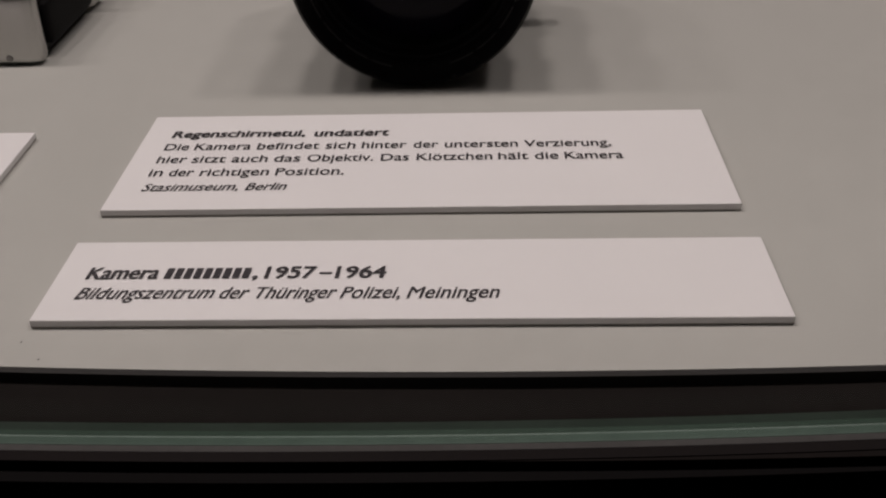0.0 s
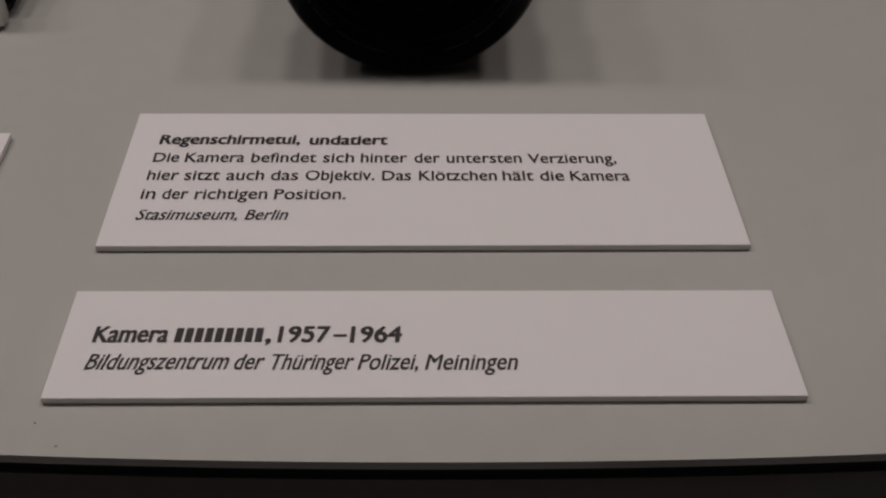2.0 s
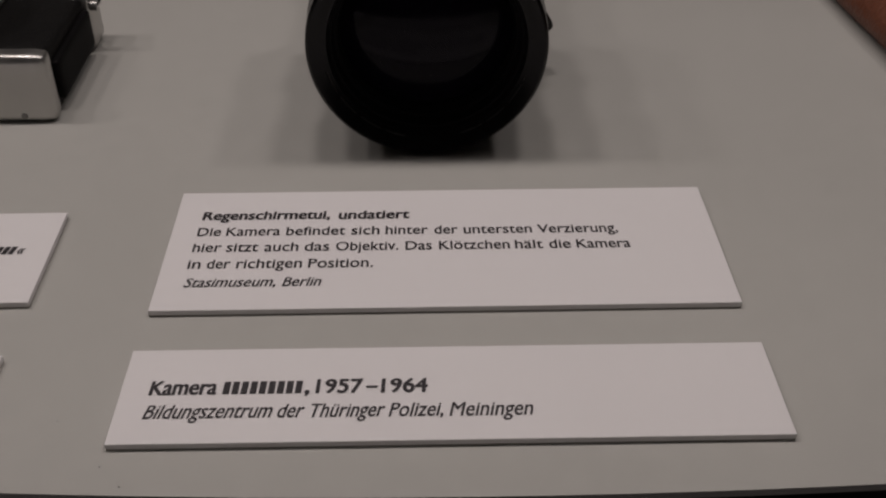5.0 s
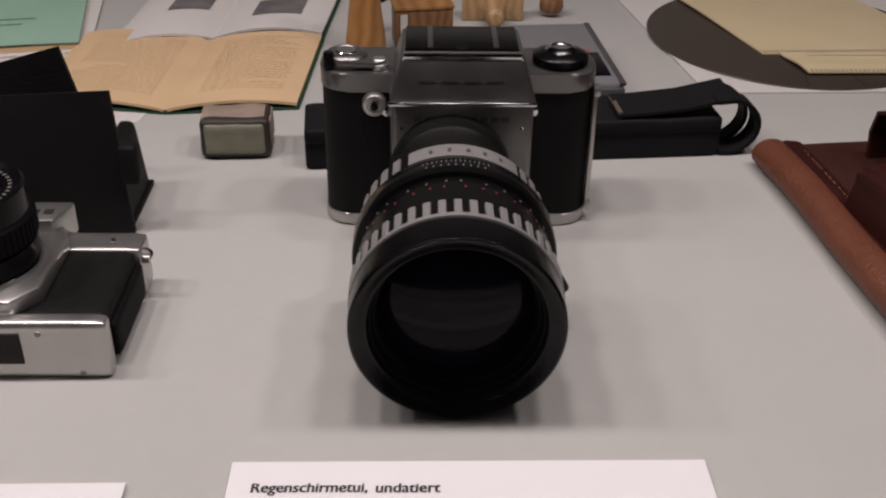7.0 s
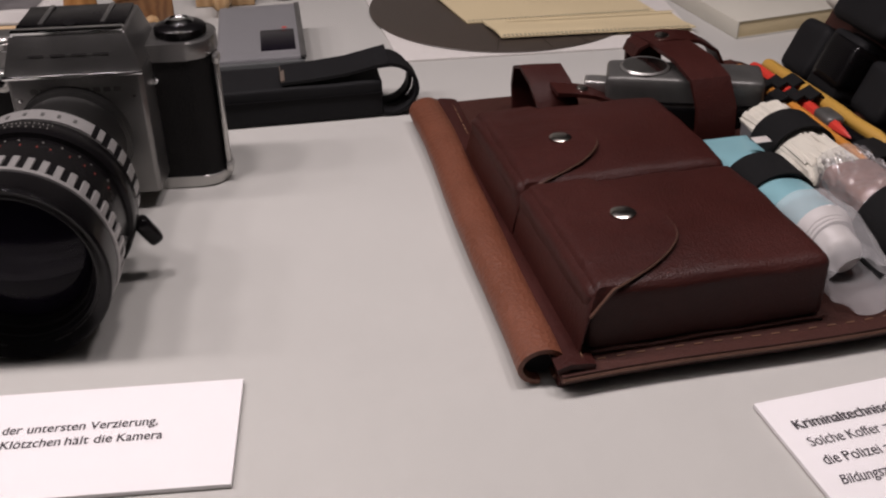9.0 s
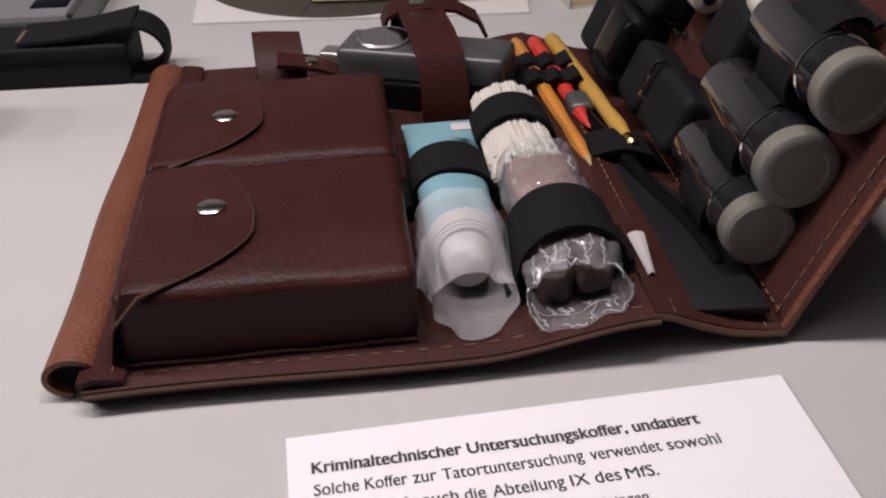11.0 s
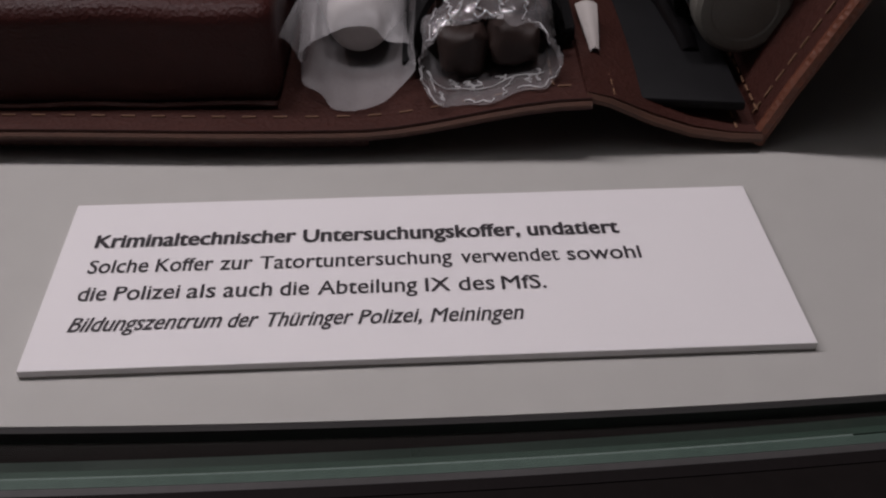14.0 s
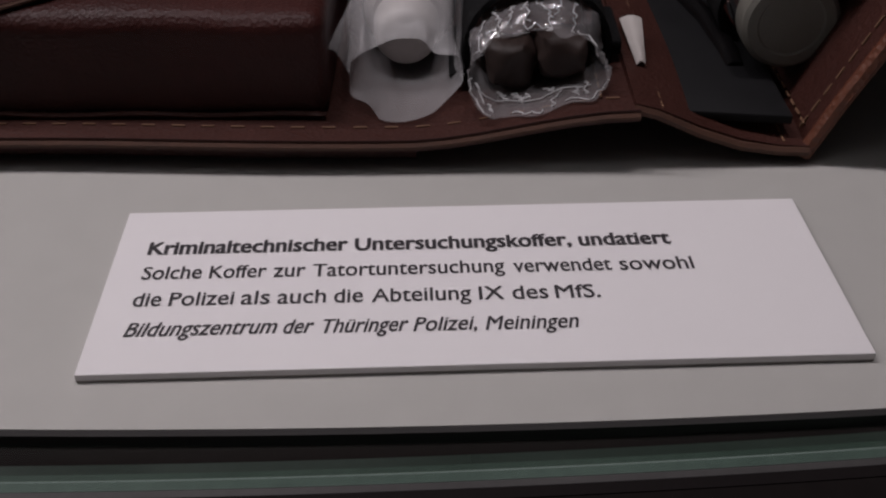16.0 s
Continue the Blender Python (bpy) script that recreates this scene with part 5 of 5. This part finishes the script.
# white lines paint glints on the torn rim, the folds above the mouth and the crushed lip in front
for u0, du in ((0.06, 0.10), (0.22, 0.07), (0.36, 0.08), (0.53, 0.12), (0.70, 0.06), (0.80, 0.15)):
    glint_crease(u0, 0.985, du, 0.0, 0.00028, 0.003)
glint_crease(0.58, 0.91, 0.30, 0.01, 0.00028, 0.004)
for n in range(9):
    glint_crease(0.16 + 0.030 * n, rnd.uniform(0.80, 0.92), rnd.uniform(-0.03, 0.03), rnd.uniform(0.05, 0.14), rnd.uniform(0.0002, 0.00045))
for n in range(10):
    glint_crease(0.56 + 0.035 * n, rnd.uniform(0.86, 0.93), rnd.uniform(-0.04, 0.04), rnd.uniform(0.03, 0.07), rnd.uniform(0.00022, 0.0005))
for n in range(7):
    glint_crease(0.12 + 0.04 * n, rnd.uniform(0.04, 0.16), rnd.uniform(-0.04, 0.04), rnd.uniform(0.06, 0.14), rnd.uniform(0.0002, 0.0004))
loop_band("elastic_loop", case, 0.0248, 0.031, 0.069, pose(0.2320, 0, 0.0278))
part("loop_tab", soft_box(0.2545, 0.036, 0.0245, 0.2620, 0.066, 0.0300, 0.0012, 5), M_ELASTIC, case, "black stitched elastic tab")
tg = thing("paper_tag", "small white rolled paper tag", "tag", CASE)
part("tag", surface(lambda u, v: Vector((0.2685 + 0.0082 * (u - 0.5) * (1 - 0.62 * v), 0.061 - 0.029 * v, 0.0270 - 0.004 * v + 0.0014 * math.sin(3.1 * u))), 8, 6, 0.0006), M_CAP, tg)

# ---- string on a card, in a loop ----
sg = thing("string_bundle", "white cotton string wound on a grey card", "string", CASE)
part("card", soft_box(0.2110, 0.126, 0.0165, 0.2440, 0.214, 0.0320, 0.003, 8), M_GREY, sg, "grey card core")
rnd = random.Random(7)
for k in range(54):
    a = radians(8 + 164 * ((k * 0.618) % 1.0))
    r, tip = rnd.uniform(0.90, 1.03), rnd.uniform(0.118, 0.131)
    pts = []
    for j in range(16):
        t = j / 15
        y = 0.213 - (0.213 - tip) * min(1, t * 1.12)
        flare = 1 + 0.20 * max(0, (t - 0.55) / 0.45) ** 1.5
        drop = max(0, (t - 0.86) / 0.14)
        swing = 0.0012 * math.sin(5 * t + k)
        pts.append((0.2290 + 0.0178 * r * flare * math.cos(a) + swing, y + 0.003 * drop * math.sin(k), 0.0260 + (0.0140 * r * flare * math.sin(a)) * (1 - 0.65 * drop) + 0.0006 * math.sin(9 * t + k)))
    part("string_strand", tube(pts, 0.0013, 5), M_STRING, sg)
loop_band("elastic_loop", case, 0.0230, 0.162, 0.190, pose(0.2290, 0, 0.0252) @ Matrix.Diagonal((0.95, 1, 0.84, 1)))

# ---- flat pocket torch ----
to = thing("pocket_torch", "worn grey metal flat pocket torch with round lens", "torch", CASE @ pose(0.1335, 0.262, 0.0118, 0, 0, -22))
part("body", soft_box(0, 0, 0, 0.106, 0.036, 0.0380, 0.0045, 10), M_TORCH, to)
part("seam", box(0.0005, -0.0006, 0.020, 0.1055, 0.0004, 0.0212, 0.0003), M_MATT, to)
part("lower_shell", soft_box(0.002, -0.0012, 0.001, 0.104, 0.030, 0.0190, 0.004, 8), M_BLACK, to, "black lower shell")
part("lens_rim", lathe([(0.0165, 0), (0.0170, 0.002), (0.0160, 0.0032), (0.0148, 0.0028)], 48, pose(0.0260, 0.019, 0.0372), close=False), M_CHROME, to, "chrome lens rim")
part("reflector", lathe([(0.0150, 0.0030), (0.0120, 0.0010), (0.0060, -0.0004), (0, -0.0008)], 48, pose(0.0260, 0.019, 0.0372)), M_BRIGHT, to, "bright reflector")
part("bulb", lathe([(0.0028, -0.0006), (0.0030, 0.001), (0.0018, 0.0026), (0, 0.003)], 20, pose(0.0260, 0.019, 0.0372)), M_SNAP, to)
part("switch", soft_box(-0.0150, 0.010, 0.020, 0.002, 0.024, 0.0300, 0.002, 6), M_CHROME, to, "chrome switch knob")

# ---- pencils, brush, knife on the middle panel ----
for name, label, mat, x0, x1, y0, y1, r in (("pencil", "orange wooden pencil under elastic loops", M_ORANGE, 0.2520, 0.2650, 0.300, 0.146, 0.0044), ("pencil", "red wooden pencil under elastic loops", M_PENRED, 0.2640, 0.2745, 0.300, 0.190, 0.0048), ("paint_brush", "ochre brush handle with brass tip", M_OCHRE, 0.2760, 0.2925, 0.302, 0.165, 0.0052)):
    pe = thing(name, label, name.replace("_", " "), CASE)
    a, b = Vector((x0, y0, 0.0290)), Vector((x1, y1, 0.0225))
    m = Matrix.Translation(a) @ (b - a).to_track_quat("Z", "Y").to_matrix().to_4x4()
    n = (b - a).length
    part("shaft", lathe([(r * 0.8, 0), (r, 0.004), (r, n * 0.62), (r * 0.82, n * 0.75), (r * 0.95, n * 0.9), (r * 0.55, n)], 8 if name == "pencil" else 16, m), mat, pe)
    if name == "pencil":
        part("point", lathe([(r * 0.55, n), (r * 0.2, n + 0.006), (0, n + 0.008)], 8, m), M_WOOD3 if mat is M_ORANGE else M_PENRED, pe)
    else:
        part("ferrule", lathe([(r * 0.62, n - 0.002), (r * 0.62, n + 0.005), (r * 0.75, n + 0.006), (r * 0.5, n + 0.0085), (0, n + 0.009)], 16, m), material("brass", (0.70, 0.48, 0.20), 0.25, metal=1.0), pe, "shiny brass ferrule")
for y in (0.238, 0.262):
    part("pencil_loop", ribbon([(0.244, 0.0230), (0.2480, 0.0310), (0.2540, 0.0338), (0.2600, 0.0300), (0.2660, 0.0335), (0.2710, 0.0295), (0.2785, 0.0335), (0.2850, 0.0260), (0.288, 0.0150)], 0.0018, y - 0.008, y + 0.008, "y", 3), M_ELASTIC, case, "black elastic pencil loop")
kn = thing("knife_sheath", "flat black knife in a glossy sheath", "knife", CASE)
part("blade", prism([(0.280, 0.013), (0.3170, 0.009), (0.3165, 0.060), (0.3050, 0.115), (0.2900, 0.165), (0.2800, 0.170), (0.2770, 0.120)], 0.0120, 0.0155, 0.0008), M_RUBBER, kn, "flat dark sheath")
part("grip", tube([(0.2740, 0.214, 0.0230), (0.2780, 0.190, 0.0215), (0.2860, 0.160, 0.0180), (0.2950, 0.120, 0.0150), (0.3030, 0.085, 0.0150), (0.3055, 0.058, 0.0145), (0.3055, 0.046, 0.0130)], 0.0042, 12), M_BLACK, kn, "glossy black ridge")
part("tip_cap", soft_box(0.268, 0.200, 0.0180, 0.2820, 0.222, 0.0290, 0.004, 6), M_TORCH, kn)
part("knife_strap", ribbon([(0.268, 0.0200), (0.276, 0.0225), (0.288, 0.0235), (0.302, 0.0185), (0.312, 0.0080)], 0.0022, 0.150, 0.176, "y", 4), M_ELASTIC, case, "black elastic knife strap")


# ---- vials and loops on the lid ----
def vial(s, off, y0, r, length, label, content):
    p = lid_point(s, y0, off)
    ob = thing("vial", label, "vial", CASE @ Matrix.Translation(p) @ pose(0, 0, 0, -90), group="vials in the lid")
    part("cap", lathe([(0, 0.0002), (r * 0.66, 0.0002), (r * 0.70, -0.0004), (r * 0.90, -0.0004), (r, 0.0010), (r * 1.01, 0.0100), (r * 0.97, 0.0110)], 48), M_VIALCAP, ob, "grey plastic cap")
    part("glass", lathe([(r * 0.93, 0.0105), (r * 0.95, 0.013), (r * 0.95, length - 0.004), (r * 0.85, length), (0, length)], 48), content, ob, "dark glossy vial")
    part("rim", lathe([(r * 0.95, 0.0255), (r * 0.99, 0.0260), (r * 0.99, 0.0268), (r * 0.95, 0.0273)], 48, close=False), M_BRIGHT, ob)
    turn = Matrix.Translation(Vector((p.x, 0, p.z))) @ Matrix((UP.to_4d(), Vector((0, 1, 0, 0)), OUT.to_4d(), (0, 0, 0, 1))).transposed()
    turn[3][3] = 1
    for k in range(3):
        turn[3][k] = 0
    turn.translation = Vector((p.x, 0, p.z))
    loop_band("elastic_loop", case, r * 1.06, y0 + 0.030, y0 + 0.064, turn, foot=0.004)
    return ob


vial(0.0275, 0.0160, 0.0370, 0.0168, 0.090, "dark glass vial with grey cap held in the lid", M_VIAL)
vial(0.0620, 0.0185, 0.0340, 0.0183, 0.092, "wider dark vial with pale grey cap", M_VIAL)
vial(0.1030, 0.0175, 0.0300, 0.0180, 0.088, "dark vial near the top of the lid", M_VIAL)

TURN = Matrix.Translation(HINGE) @ Matrix(((UP.x, 0, OUT.x, 0), (UP.y, 1, OUT.y, 0), (UP.z, 0, OUT.z, 0), (0, 0, 0, 1)))
for s0, s1, y0, y1, hgt, label in ((0.002, 0.044, 0.292, 0.330, 0.026, "flat black leather pouch on the lid"), (0.002, 0.050, 0.246, 0.286, 0.030, "black leather pouch with an open mouth"), (0.006, 0.044, 0.198, 0.236, 0.026, "soft black leather pouch on the lid"), (0.010, 0.046, 0.138, 0.190, 0.028, "black leather pouch with a wire clip"), (0.054, 0.100, 0.232, 0.300, 0.030, "rounded black pouch high on the lid"), (0.060, 0.100, 0.140, 0.180, 0.020, "soft grey black pouch high on the lid")):
    po = thing("pouch", label, "pouch", CASE @ TURN, group="pouches in the lid")
    part("pouch", soft_box(s0, y0, 0.0020, s1, y1, hgt, 0.0065, 10, crumple(0.0012, 45, s0 * 100 + y0 * 30)), M_RUBBER, po)
    part("seam", tube([(s0 + 0.004, y0 + 0.002, 0.004), (s0 + 0.003, y0 - 0.0008, hgt * 0.5), (s0 + 0.005, y0 + 0.002, hgt - 0.004)], 0.0007, 6), M_LEATHERETTE, po)
    if "clip" in label:
        part("wire_clip", tube([(s0 + 0.002, y1 + 0.0010, 0.010), (s0 + 0.012, y1 + 0.002, hgt + 0.001), (s1 - 0.004, y1 + 0.001, hgt + 0.0015), (s1, y1, hgt - 0.004)], 0.0009, 8), M_BRIGHT, po, "bright wire clip")
    if "open mouth" in label:
        part("mouth", soft_box(s0 + 0.010, y0 - 0.001, 0.010, s1 - 0.004, y1 - 0.006, hgt + 0.003, 0.004, 6), M_BLACK, po, "glossy black inner sleeve")
for y, s in ((0.238, 0.052), (0.226, 0.055)):
    sd = thing("stud", "small bright metal stud in the leather lid", "stud", CASE @ TURN, group="studs in the lid")
    part("stud", lathe([(0.0026, 0), (0.0026, 0.0030), (0.0016, 0.0044), (0, 0.0048)], 16, pose(s, y, 0.0024)), M_BRIGHT, sd)
for y, s in ((0.302, 0.066), (0.206, 0.084), (0.130, 0.104)):
    sp = thing("thread_roll", "small roll of white cotton thread in the lid", "thread roll", CASE @ TURN, group="thread rolls in the lid")
    part("roll", lathe([(0.004, 0), (0.0095, 0.001), (0.0100, 0.004), (0.0095, 0.008), (0.0102, 0.012), (0.0096, 0.016), (0.0090, 0.022), (0.004, 0.023)], 28, pose(s, y, 0.0125, -90)), M_STRING, sp)
    part("core", rod((s, y - 0.001, 0.0125), (s, y + 0.025, 0.0125), 0.0042), M_RUBBER, sp)

# ---- dust specks on the board ----
for x, y in ((-0.0007, -0.0685), (0.0069, -0.0763), (-0.0183, -0.0494), (0.555, -0.0195)):
    dust = thing("dust_speck", "tiny dark dust speck on the display board", "dust", pose(x, y, 0), group="dust specks")
    part("speck", soft_box(-0.00025, -0.0002, 0.0, 0.00025, 0.0002, 0.0002, 0.00008, 2), M_EDGE, dust)
